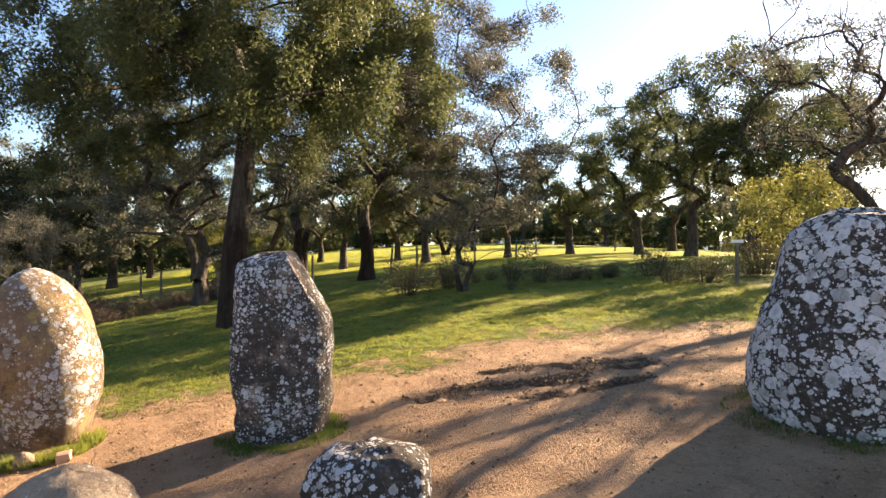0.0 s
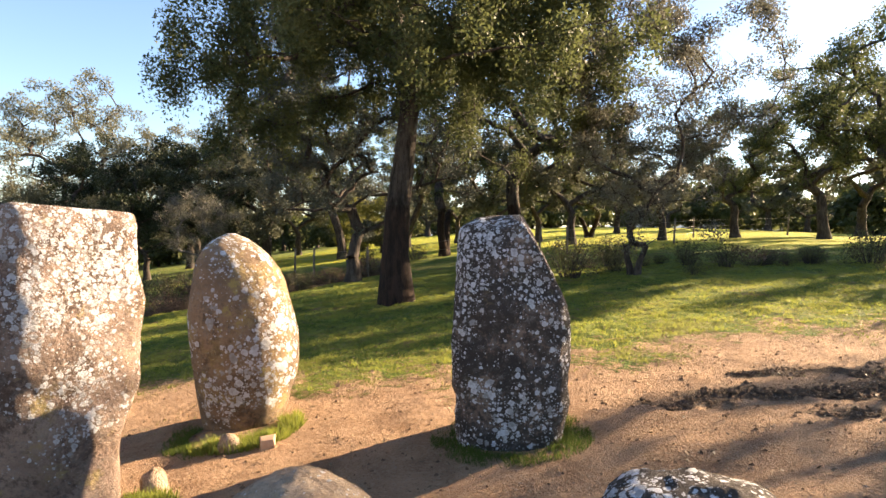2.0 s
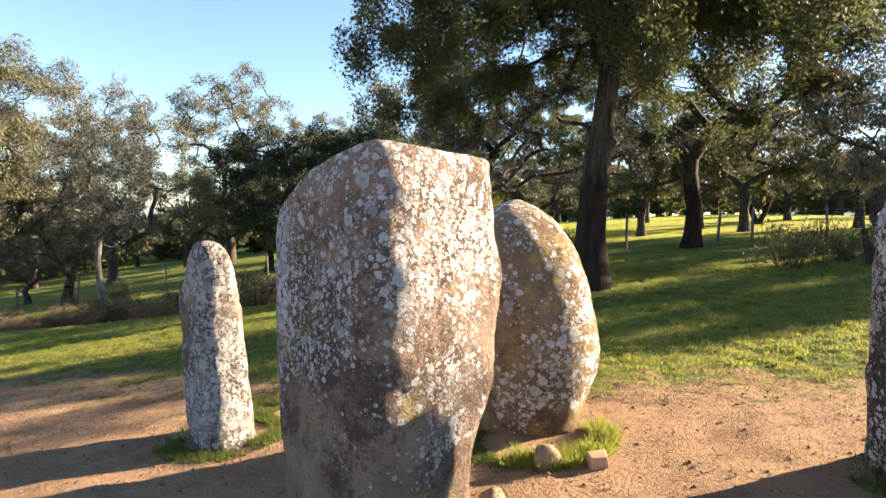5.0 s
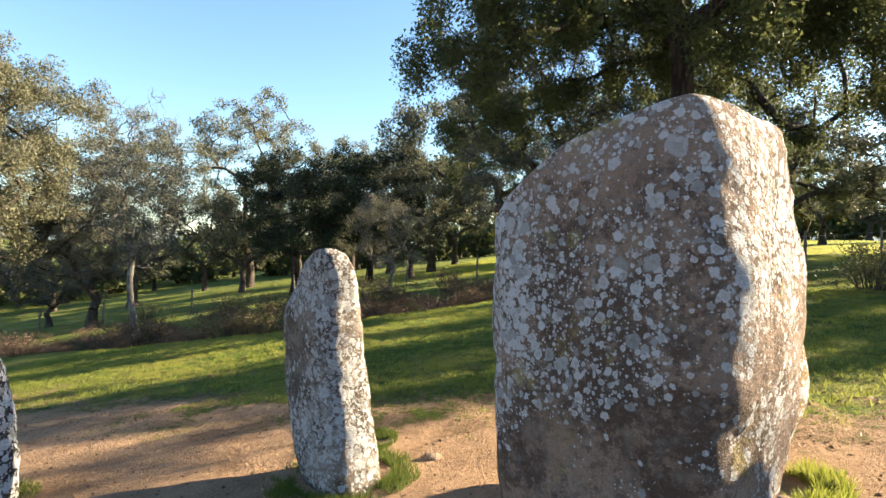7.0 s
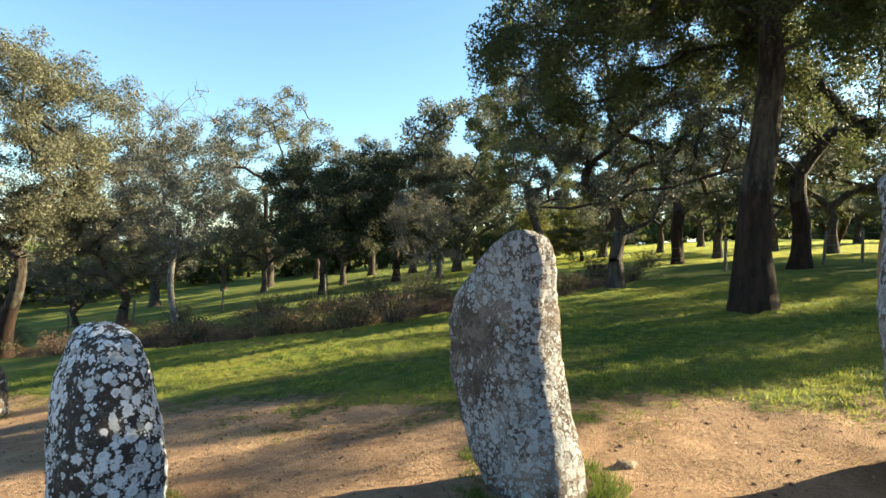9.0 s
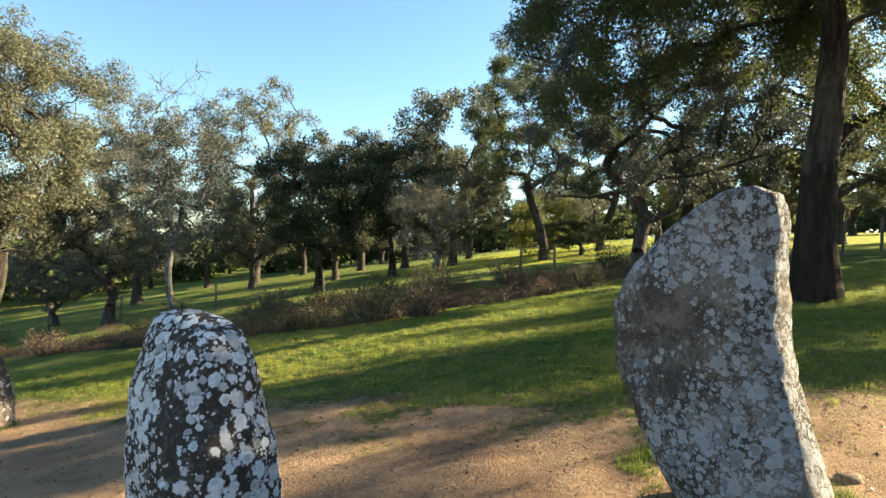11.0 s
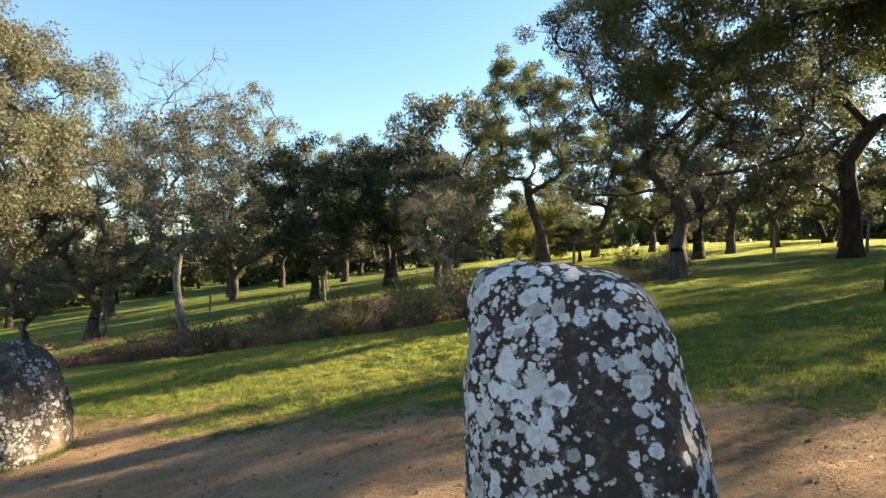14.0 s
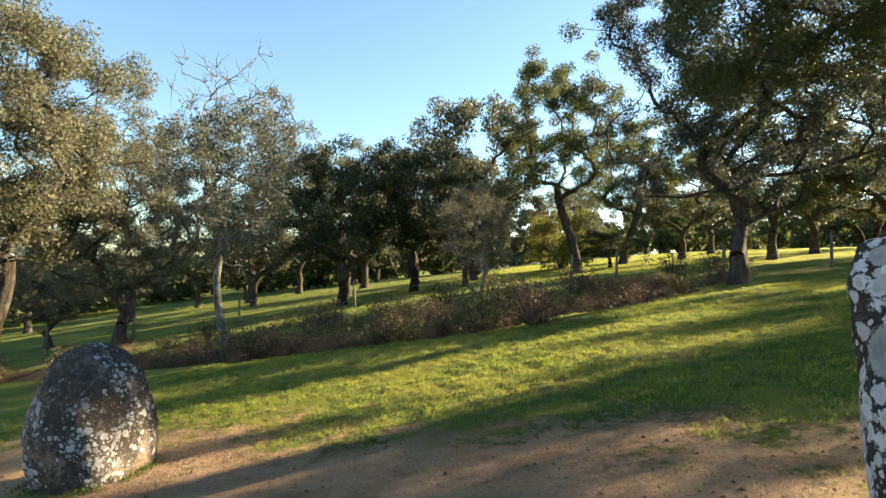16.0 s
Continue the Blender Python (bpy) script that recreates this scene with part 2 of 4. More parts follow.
        tone = k.mix(k.math("MULTIPLY", k.ramp(k.noise(75, 4, 0.75), 0.47, 0.72), k.ramp(edge, 0.03, 0.4, 0.12, 0.42)), tone, (0.26, 0.255, 0.245))
        base = k.mix(k.math("MULTIPLY", inside, k.math("SUBTRACT", 0.95, hollow)), base, tone)
        crust = inside if crust is None else k.math("MAXIMUM", crust, inside)
    base = k.mix(k.math("MULTIPLY", k.ramp(k.noise(4.5, 5, 0.7), 0.60, 0.70), min(0.8, ochre * 3.0)), base, (0.40, 0.33, 0.11))
    height = k.math("ADD", k.math("ADD", k.math("MULTIPLY", k.noise(26, 6, 0.75), 0.9), k.math("MULTIPLY", k.noise(70, 4, 0.8), 0.4)), k.math("ADD", k.math("MULTIPLY", crust, 0.15), k.math("MULTIPLY", k.noise(6, 4), 0.6)))
    k.bump(height, 1.0, 0.045)
    return k.done(base, 0.93, 0.15)


def leaf_material(name, a, b, through=0.35):
    k = Nodes(name)
    g = k.n.new("ShaderNodeNewGeometry")
    r = g.outputs["Random Per Island"]
    col = k.mix(r, a, b)
    col = k.mix(k.ramp(k.noise(0.8, 2), 0.4, 0.65), col, tuple(0.75 * v for v in b))
    k.put(k.b.inputs["Base Color"], col)
    k.b.inputs["Roughness"].default_value = 0.55
    k.b.inputs["Specular IOR Level"].default_value = 0.18
    t = k.n.new("ShaderNodeBsdfTranslucent")
    k.l.new(k.mix(0.5, col, tuple(min(1, 1.25 * v) for v in b)), t.inputs["Color"])
    mx = k.n.new("ShaderNodeMixShader")
    mx.inputs[0].default_value = through
    k.l.new(k.b.outputs[0], mx.inputs[1])
    k.l.new(t.outputs[0], mx.inputs[2])
    k.l.new(mx.outputs[0], k.out.inputs["Surface"])
    return k.m


def bark_material(name, a, b, scale=9.0):
    k = Nodes(name)
    mp = k.n.new("ShaderNodeMapping")
    mp.inputs["Scale"].default_value = (1, 1, 0.28)
    k.l.new(k.co, mp.inputs["Vector"])
    f = k.noise(scale, 6, 0.7, mp.outputs[0])
    c = k.mix(k.ramp(f, 0.35, 0.65), a, b)
    c = k.mix(k.ramp(k.noise(2.2, 4), 0.55, 0.75), c, tuple(min(1, 1.5 * v) for v in b))
    k.bump(f, 1.0, 0.06)
    return k.done(c, 0.92, 0.15)


def cork_material(name, height):
    """Cork oak trunk: smooth dark stripped bark up to a height, grey rugged cork above it."""
    k = Nodes(name)
    mp = k.n.new("ShaderNodeMapping")
    mp.inputs["Scale"].default_value = (1, 1, 0.22)
    k.l.new(k.co, mp.inputs["Vector"])
    f, fine = k.noise(7, 6, 0.7, mp.outputs[0]), k.noise(40, 4, 0.7, mp.outputs[0])
    stripped = k.mix(k.ramp(f, 0.35, 0.65), (0.012, 0.009, 0.007), (0.036, 0.022, 0.016))
    stripped = k.mix(k.ramp(fine, 0.55, 0.75), stripped, (0.05, 0.033, 0.025))
    cork = k.mix(k.ramp(f, 0.38, 0.6), (0.022, 0.018, 0.015), (0.07, 0.058, 0.047))
    cork = k.mix(k.ramp(k.noise(3, 5, 0.7), 0.5, 0.7), cork, (0.085, 0.085, 0.066))
    xyz = k.n.new("ShaderNodeSeparateXYZ")
    k.l.new(k.co, xyz.inputs[0])
    up = k.ramp(k.math("ADD", xyz.outputs[2], k.math("MULTIPLY", f, 0.8)), height + 0.3, height + 0.5)
    k.bump(k.math("ADD", k.math("MULTIPLY", f, k.math("ADD", k.math("MULTIPLY", up, 0.8), 0.25)), k.math("MULTIPLY", fine, 0.15)), 1.0, 0.12)
    return k.done(k.mix(up, stripped, cork), 0.9, 0.15)


M_GROUND = ground_material()
M_BARK_DARK = cork_material("cork_oak_bark", 2.3)
M_BARK = bark_material("oak_bark", (0.028, 0.023, 0.02), (0.08, 0.066, 0.056))
M_BARK_PALE = bark_material("pale_lichened_bark", (0.07, 0.065, 0.06), (0.18, 0.17, 0.155))
M_LEAF_OAK = leaf_material("oak_leaves", (0.038, 0.050, 0.021), (0.102, 0.118, 0.046), 0.42)
# evergreen green, taken down to near black to hold the crown's shade
M_LEAF_DARK = leaf_material("shaded_evergreen_leaves", (0.014, 0.022, 0.012), (0.042, 0.055, 0.025), 0.15)
M_LEAF_GREY = leaf_material("grey_olive_leaves", (0.095, 0.096, 0.074), (0.145, 0.142, 0.105), 0.3)
# grey leaves with bluish shade put into the colour
M_LEAF_SHADE = leaf_material("shaded_grey_leaves", (0.046, 0.056, 0.05), (0.084, 0.095, 0.078), 0.22)
M_LEAF_WOOD = leaf_material("woodland_leaves", (0.065, 0.072, 0.047), (0.112, 0.117, 0.076), 0.3)
# oak leaves with low sunlight mixed into a lighter, golden colour
M_LEAF_SUNLIT = leaf_material("sunlit_oak_leaves", (0.098, 0.102, 0.062), (0.155, 0.153, 0.098), 0.3)
M_LEAF_YELLOW = leaf_material("yellow_green_leaves", (0.085, 0.1, 0.024), (0.19, 0.19, 0.05), 0.42)
M_HEATH = leaf_material("dry_heath", (0.05, 0.034, 0.026), (0.18, 0.12, 0.08), 0.2)
M_HEATH_GREEN = leaf_material("green_scrub", (0.04, 0.048, 0.018), (0.12, 0.118, 0.05), 0.25)
M_GRASS = leaf_material("grass_blades", (0.07, 0.115, 0.018), (0.28, 0.30, 0.06), 0.5)
# grass at the stones' feet, their shade painted into darker blades
M_TUFT = leaf_material("shaded_grass", (0.035, 0.06, 0.012), (0.13, 0.17, 0.035), 0.45)
M_WOOD = bark_material("grey_fence_wood", (0.09, 0.08, 0.066), (0.19, 0.168, 0.138), 20)
M_PEBBLE = bark_material("pebbles", (0.25, 0.17, 0.11), (0.42, 0.32, 0.24), 30)
M_LITTER = leaf_material("fallen_leaves", (0.06, 0.038, 0.023), (0.27, 0.18, 0.105), 0.1)

k = Nodes("wire")
k.b.inputs["Metallic"].default_value = 0.8
M_WIRE = k.done((0.25, 0.24, 0.23), 0.5)
# the blue of the hills is distance haze put into their colour
k = Nodes("hazed_far_hills")
M_HILL_HAZE = k.done(k.mix(k.noise(0.02, 5), (0.16, 0.21, 0.25), (0.22, 0.27, 0.30)), 1.0, 0.0)
k = Nodes("brick")
M_BRICK = k.done(k.mix(k.noise(30, 5), (0.36, 0.21, 0.12), (0.52, 0.36, 0.24)), 0.9)

# ---- the ground, one sheet to the horizon ----
def spread(lo, hi, step, far):
    """Even steps from lo to hi, then ever wider ones out to far on both sides."""
    mid = np.arange(lo, hi + step / 2, step)
    out, d, x = [], step, hi
    while x < far:
        d *= 1.13
        x += d
        out.append(x)
    low = [lo - (v - hi) for v in out][::-1]
    return np.concatenate([low, mid, out])


def build_ground():
    xs, ys = spread(-18, 5, 0.08, 2500), spread(2.8, 12, 0.075, 2500)
    gx, gy = np.meshgrid(xs, ys)
    near = np.exp(-((gx + 6) ** 2 + (gy - 8) ** 2) / 900)
    m = mud(gx, gy)
    churn = 0.055 * np.abs(vnoise(gx * 4.3, gy * 4.3, 11)) + 0.03 * vnoise(gx * 9, gy * 9, 12)
    gz = lie(gx, gy) + np.maximum(near, ditch(gx, gy)) * rough(gx, gy) + m * (churn - 0.03)
    nx, ny = len(xs), len(ys)
    i = np.arange(ny - 1)[:, None] * nx + np.arange(nx - 1)[None]
    me = mesh_of("ground", np.stack([gx, gy, gz], -1).reshape(-1, 3), np.stack([i, i + 1, i + nx + 1, i + nx], -1).reshape(-1, 4), True)
    # where the far grass gets its painted sunlit yellow
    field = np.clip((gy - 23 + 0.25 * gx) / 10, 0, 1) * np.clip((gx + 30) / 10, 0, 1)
    for name, v in (("bare", bare(gx, gy)), ("mud", m), ("yellow", field), ("litter_shade", ditch(gx, gy))):
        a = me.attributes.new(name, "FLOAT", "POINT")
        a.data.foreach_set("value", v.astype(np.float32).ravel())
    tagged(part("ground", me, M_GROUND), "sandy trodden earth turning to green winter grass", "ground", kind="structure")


build_ground()


def build_hills():
    a = np.radians(np.linspace(-100, 80, 181))
    rows = []
    for r, f in ((900, 0.0), (1000, 0.6), (1100, 1.0), (1300, 0.2)):
        top = 26 + 16 * vnoise(a * 5, a * 0, 20) + 8 * vnoise(a * 14, a * 0, 21)
        rows.append(np.stack([r * np.sin(a), r * np.cos(a), f * top - 12], -1))
    v = np.array(rows)
    n = v.shape[1]
    i = (np.arange(3)[:, None] * n + np.arange(n - 1)[None]).ravel()
    tagged(part("backdrop_hills", mesh_of("hills", v.reshape(-1, 3), np.stack([i, i + 1, i + n + 1, i + n], -1), True), M_HILL_HAZE), "low hills beyond the trees, distance haze in their blue colour", "hills", kind="structure")


build_hills()

# ---- standing stones ----
def stone(rings, at, yaw, corner, seed, material, label, name="standing_stone", rough_amp=0.03, nu=110, nv=90, dent=None, cuts=()):
    """A weathered block lofted through level rings (height, shift east, shift north, half length, half depth).
    yaw: degrees by which its length is turned from east; corner: 2 is round, 4 boxy."""
    r = np.array(sorted(rings))
    s = np.linspace(0, 1, nv)
    hs = r[:, 0]
    z = hs[0] + (hs[-1] - hs[0]) * (1 - (1 - s) ** 1.6)
    def col(j):
        # smooth curve through the ring values
        t = np.gradient(r[:, j], hs)
        q = np.clip(np.searchsorted(hs, z, "right") - 1, 0, len(hs) - 2)
        d = hs[q + 1] - hs[q]
        u = (z - hs[q]) / d
        lim = 1.6 * np.minimum(np.abs(np.diff(r[:, j]) / np.diff(hs))[q], 8)
        return (r[q, j] * (2 * u ** 3 - 3 * u ** 2 + 1) + r[q + 1, j] * (3 * u ** 2 - 2 * u ** 3)
                + d * (np.clip(t[q], -lim, lim) * (u ** 3 - 2 * u ** 2 + u) + np.clip(t[q + 1], -lim, lim) * (u ** 3 - u ** 2)))
    th = np.linspace(0, 2 * math.pi, 20001)
    ct, st = np.cos(th), np.sin(th)
    cx, cy = np.sign(ct) * np.abs(ct) ** (2 / corner), np.sign(st) * np.abs(st) ** (2 / corner)
    run = np.concatenate([[0], np.cumsum(np.hypot(np.diff(cx), np.diff(cy)))])
    even = np.linspace(0, run[-1], nu, endpoint=False)
    cx, cy = np.interp(even, run, cx), np.interp(even, run, cy)
    a, b = np.maximum(col(3), 0.012), np.maximum(col(4), 0.012)
    u, v = a[:, None] * cx[None], b[:, None] * cy[None]
    y0 = radians(yaw)
    px = col(1)[:, None] + u * math.cos(y0) - v * math.sin(y0)
    py = col(2)[:, None] + u * math.sin(y0) + v * math.cos(y0)
    pz = np.repeat(z[:, None], nu, 1)
    P = np.stack([px, py, pz], -1).reshape(-1, 3)
    for (nx, ny, nz), dist in cuts:
        over = P @ np.array([nx, ny, nz]) - dist
        over = np.log1p(np.exp(np.clip(over / 0.012, -30, 30))) * 0.012 * (over < 0.3) + np.where(over < 0.3, 0, over)
        if nz > 0.7:
            P[:, 2] -= over / nz
        else:
            P = P - over[:, None] * np.array([nx, ny, nz])
    N = np.stack([np.repeat((cx * math.cos(y0) - cy * math.sin(y0))[None], nv, 0), np.repeat((cx * math.sin(y0) + cy * math.cos(y0))[None], nv, 0), np.zeros((nv, nu))], -1).reshape(-1, 3)
    off = Vector((seed * 7.3, seed * 3.1, seed * 1.7))
    d = np.empty(len(P))
    for n, p in enumerate(P):
        q = Vector(p)
        d[n] = 1.0 * noise.noise(q * 2.3 + off) + 0.55 * noise.noise(q * 5.1 + off) + 0.38 * noise.noise(q * 11 + off) + 0.22 * noise.noise(q * 27 + off)
        if dent is not None:
            d[n] -= dent[3] / rough_amp * math.exp(-(((p[0] - dent[0]) / 0.12) ** 2 + ((p[1] - dent[1]) / 0.12) ** 2 + ((p[2] - dent[2]) / 0.08) ** 2))
    taper = np.repeat(np.clip(np.minimum(a, b) / 0.25, 0.1, 1), nu)
    P = P + N * (d * rough_amp * taper)[:, None]
    P[:, 2] += np.repeat((s > 0.8) * (s - 0.8) * 5, nu) * d * rough_amp * 0.8
    top = P[-nu:].mean(0)
    V = np.vstack([P, top])
    i = (np.arange(nv - 1)[:, None] * nu + np.arange(nu)[None])
    j = (np.arange(nv - 1)[:, None] * nu + (np.arange(nu)[None] + 1) % nu)
    F = np.stack([i, j, j + nu, i + nu], -1).reshape(-1, 4)
    k0 = (nv - 1) * nu
    caps = np.array([[k0 + q, k0 + (q + 1) % nu, nv * nu, nv * nu] for q in range(nu)])
    bm = bmesh.new()
    vs = [bm.verts.new(p) for p in V]
    for f in F:
        bm.faces.new([vs[q] for q in f]).smooth = True
    for f in caps:
        bm.faces.new([vs[q] for q in f[:3]]).smooth = True
    return tagged(part(name, bm, material, at=pose(*at)), label, "standing stone" if name == "standing_stone" else "stone", "the stone circle")


PINK = ((0.185, 0.138, 0.112), (0.30, 0.232, 0.185))
GREY = ((0.20, 0.165, 0.142), (0.31, 0.265, 0.232))
TAN = ((0.20, 0.135, 0.085), (0.32, 0.225, 0.145))
STONE_A = stone_material("granite_black_and_white", 0.22, 0.95, 0.37, 0.04, 0.038, 1.0, white=0.70)
STONE_B = stone_material("granite_ochre", 0.0, 0.98, 0.20, 0.25, 0.055, 2.0, granite=TAN, white=0.66, foot=-0.45, soot=(0.09, 0.065, 0.045))
STONE_C = stone_material("granite_warm", 0.04, 1.05, 0.25, 0.15, 0.034, 7.0, rim=0.34, granite=((0.225, 0.16, 0.127), (0.33, 0.25, 0.20)), white=0.60, foot=-0.05, soot=(0.085, 0.058, 0.045))
STONE_D = stone_material("granite_pale", -0.2, 1.25, 0.30, 0.06, 0.042, 4.4, granite=GREY, white=0.48, foot=-1.1, soot=(0.07, 0.055, 0.045))
STONE_E = stone_material("granite_white_crust", 0.22, 1.45, 0.57, 0.02, 0.07, 5.0, white=0.92)
STONE_F = stone_material("granite_dull", 0.0, 0.78, 0.36, 0.05, 0.05, 6.0, white=0.55)
STONE_R = stone_material("granite_crusted", 0.40, 1.25, 0.50, 0.03, 0.07, 3.6, white=0.74)
STONE_FLAT = stone_material("granite_bare", 0.0, 0.35, -0.02, 0.10, 0.05, 9.0, granite=((0.28, 0.21, 0.15), (0.42, 0.34, 0.26)), white=0.6)
STONE_LOW = stone_material("granite_blackened", 0.06, 0.85, 0.52, 0.02, 0.055, 8.0, white=0.72)

stone([(-0.7, 0, 0, 0.42, 0.40), (-0.40, -0.02, 0, 0.43, 0.41), (-0.1, 0.0, 0, 0.46, 0.44), (0.3, 0.0, 0, 0.48, 0.46), (0.6, 0.0, 0, 0.475, 0.45), (0.9, -0.01, 0, 0.46, 0.43),
       (1.2, -0.03, 0, 0.44, 0.40), (1.36, -0.04, 0, 0.40, 0.34), (1.43, -0.08, 0, 0.34, 0.25), (1.46, -0.13, 0, 0.2, 0.12)],
      (-1.62, 5.88, 0), 5, 4.0, 1, STONE_A, "grey granite standing stone blotched with black and white lichen", dent=(-0.33, -0.3, -0.06, 0.035),
      cuts=[((0.87, 0.07, 0.49), 0.765), ((-0.55, -0.1, 0.83), 1.38)])
stone([(-0.95, 0, 0, 0.318, 0.319), (-0.67, -0.02, 0.01, 0.382, 0.374), (-0.4, 0.02, 0, 0.445, 0.44), (-0.12, 0.04, 0, 0.503, 0.484), (0.17, 0.02, 0, 0.53, 0.506), (0.45, -0.02, 0, 0.514, 0.495), (0.73, -0.06, 0.02, 0.466, 0.462),
       (1.01, -0.12, 0.03, 0.366, 0.363), (1.17, -0.16, 0.05, 0.244, 0.253), (1.25, -0.18, 0.06, 0.127, 0.132), (1.285, -0.19, 0.06, 0.0424, 0.044)],
      (-4.42, 6.39, 0), 24, 2.35, 2, STONE_B, "egg-shaped standing stone with ochre and white lichen", rough_amp=0.016)
stone([(-1, -0.02, 0, 0.47, 0.347), (-0.56, -0.02, 0, 0.49, 0.365), (-0.1, -0.01, 0, 0.52, 0.384), (0.3, 0.0, 0.04, 0.565, 0.445), (0.6, 0.0, 0.05, 0.58, 0.46), (0.85, 0.0, 0.055, 0.58, 0.46), (1.06, -0.025, 0.065, 0.574, 0.455),
       (1.3, -0.03, 0.075, 0.545, 0.445), (1.46, -0.03, 0.08, 0.50, 0.42), (1.55, -0.03, 0.08, 0.45, 0.37), (1.6, -0.02, 0.08, 0.29, 0.23)],
      (-4.765, 4.38, -0.01), -22.8, 5.0, 3, STONE_C, "massive squared standing stone with a flaked lower corner", dent=(0.42, -0.42, 0.27, 0.03), nu=130, rough_amp=0.022,
      cuts=[((-0.287, 0.0, 0.958), 1.382), ((-0.648, 0.0, 0.762), 1.225), ((0.0, 0.08, 0.997), 1.459), ((0.52, -0.8, -0.3), 0.545)])
stone([(-1.5, 0.23, -0.245, 0.39, 0.23), (-1.2, 0.227, -0.235, 0.41, 0.24), (-0.85, 0.09, -0.165, 0.455, 0.24), (-0.5, -0.046, -0.072, 0.505, 0.235), (-0.3, -0.125, -0.035, 0.535, 0.23), (-0.1, -0.168, -0.012, 0.535, 0.225),
       (0.15, -0.195, -0.01, 0.515, 0.22), (0.35, -0.145, -0.06, 0.45, 0.205), (0.52, -0.085, -0.11, 0.385, 0.18), (0.66, -0.02, -0.18, 0.31, 0.165), (0.78, 0.035, -0.25, 0.225, 0.135), (0.85, 0.07, -0.29, 0.15, 0.10), (0.88, 0.07, -0.30, 0.06, 0.05)],
      (-7.25, 5.77, 0), 150, 3.2, 4, STONE_D, "tall leaning slab of pale granite with a worn point")
stone([(-2.0, 0.02, 0.0, 0.46, 0.33), (-1.5, 0.03, 0.0, 0.49, 0.35), (-1.0, 0.01, 0.0, 0.485, 0.345), (-0.65, -0.02, 0.01, 0.48, 0.335), (-0.45, -0.05, 0.02, 0.46, 0.31), (-0.25, -0.08, 0.04, 0.43, 0.265), (-0.1, -0.11, 0.06, 0.405, 0.22),
       (0.0, -0.14, 0.08, 0.365, 0.18), (0.06, -0.18, 0.10, 0.29, 0.13), (0.095, -0.21, 0.12, 0.15, 0.07)],
      (-10.09, 4.43, 0), 162, 2.8, 5, STONE_E, "standing stone crusted with large white lichen rosettes")
stone([(-2.75, 0, 0, 0.42, 0.42), (-2.4, 0, 0, 0.46, 0.46), (-2.05, 0.01, 0, 0.525, 0.52), (-1.75, 0, 0, 0.53, 0.53), (-1.45, -0.01, 0, 0.485, 0.49), (-1.15, -0.02, 0, 0.39, 0.39), (-1.0, -0.02, 0, 0.29, 0.29), (-0.91, -0.03, 0, 0.14, 0.14), (-0.885, -0.03, 0, 0.05, 0.05)],
      (-16.42, 6.46, 0), 0, 2.5, 6, STONE_F, "rounded dull grey boulder with scattered pale lichen")
stone([(-0.4, 0, 0, 0.66, 0.60), (-0.05, 0.0, 0, 0.76, 0.68), (0.25, 0, 0, 0.84, 0.74), (0.6, 0.0, 0, 0.83, 0.73), (0.95, 0.02, 0, 0.74, 0.66), (1.25, 0.05, 0, 0.66, 0.60), (1.5, 0.06, 0, 0.58, 0.54), (1.68, 0.08, 0, 0.50, 0.47), (1.78, 0.08, 0, 0.41, 0.38), (1.84, 0.08, 0, 0.24, 0.22)],
      (3.62, 5.05, 0), 30, 2.5, 7, STONE_R, "broad grey boulder thickly covered in white lichen", rough_amp=0.045)
stone([(-0.6, 0, 0, 0.44, 0.32), (-0.2, 0, 0, 0.46, 0.34), (-0.03, 0.0, 0, 0.44, 0.32), (0.05, 0.02, 0.0, 0.40, 0.28), (0.10, 0.03, 0.0, 0.32, 0.21), (0.125, 0.05, 0.0, 0.15, 0.1)],
      (-0.52, 4.15, -0.05), -6, 3.6, 8, STONE_LOW, "low black and white stone stump", "low_stone", nu=90, nv=50, rough_amp=0.045)
stone([(-0.8, 0, 0, 0.525, 0.374), (-0.38, 0, 0, 0.5, 0.363), (-0.18, 0, 0, 0.425, 0.308), (-0.08, 0.02, 0, 0.312, 0.22), (-0.03, 0.03, 0, 0.175, 0.121), (-0.015, 0.03, 0, 0.0625, 0.055)],
      (-2.58, 3.95, -0.02), -20, 3.0, 9, STONE_FLAT, "low flat-topped bare tan stone set in the earth", "low_stone", nu=90, nv=50, rough_amp=0.045)

# ---- trees ----
def tube(points, radii, sides):
    """Vertices and quads of a round, tapered limb along points."""
    p = np.asarray(points, float)
    d = np.gradient(p, axis=0)
    d /= np.linalg.norm(d, axis=1)[:, None] + 1e-9
    ref = np.array([1.0, 0.13, 0.07]) if abs(d[0][2]) > 0.7 else np.array([0.1, 0.2, 1.0])
    u = np.cross(d, ref)
    u /= np.linalg.norm(u, axis=1)[:, None] + 1e-9
    v = np.cross(d, u)
    a = np.linspace(0, 2 * math.pi, sides, endpoint=False)
    ring = p[:, None] + np.asarray(radii)[:, None, None] * (np.cos(a)[None, :, None] * u[:, None] + np.sin(a)[None, :, None] * v[:, None])
    n = len(p)
    i = np.arange(n - 1)[:, None] * sides + np.arange(sides)[None]
    j = np.arange(n - 1)[:, None] * sides + (np.arange(sides)[None] + 1) % sides
    return ring.reshape(-1, 3), np.stack([i, j, j + sides, i + sides], -1).reshape(-1, 4)


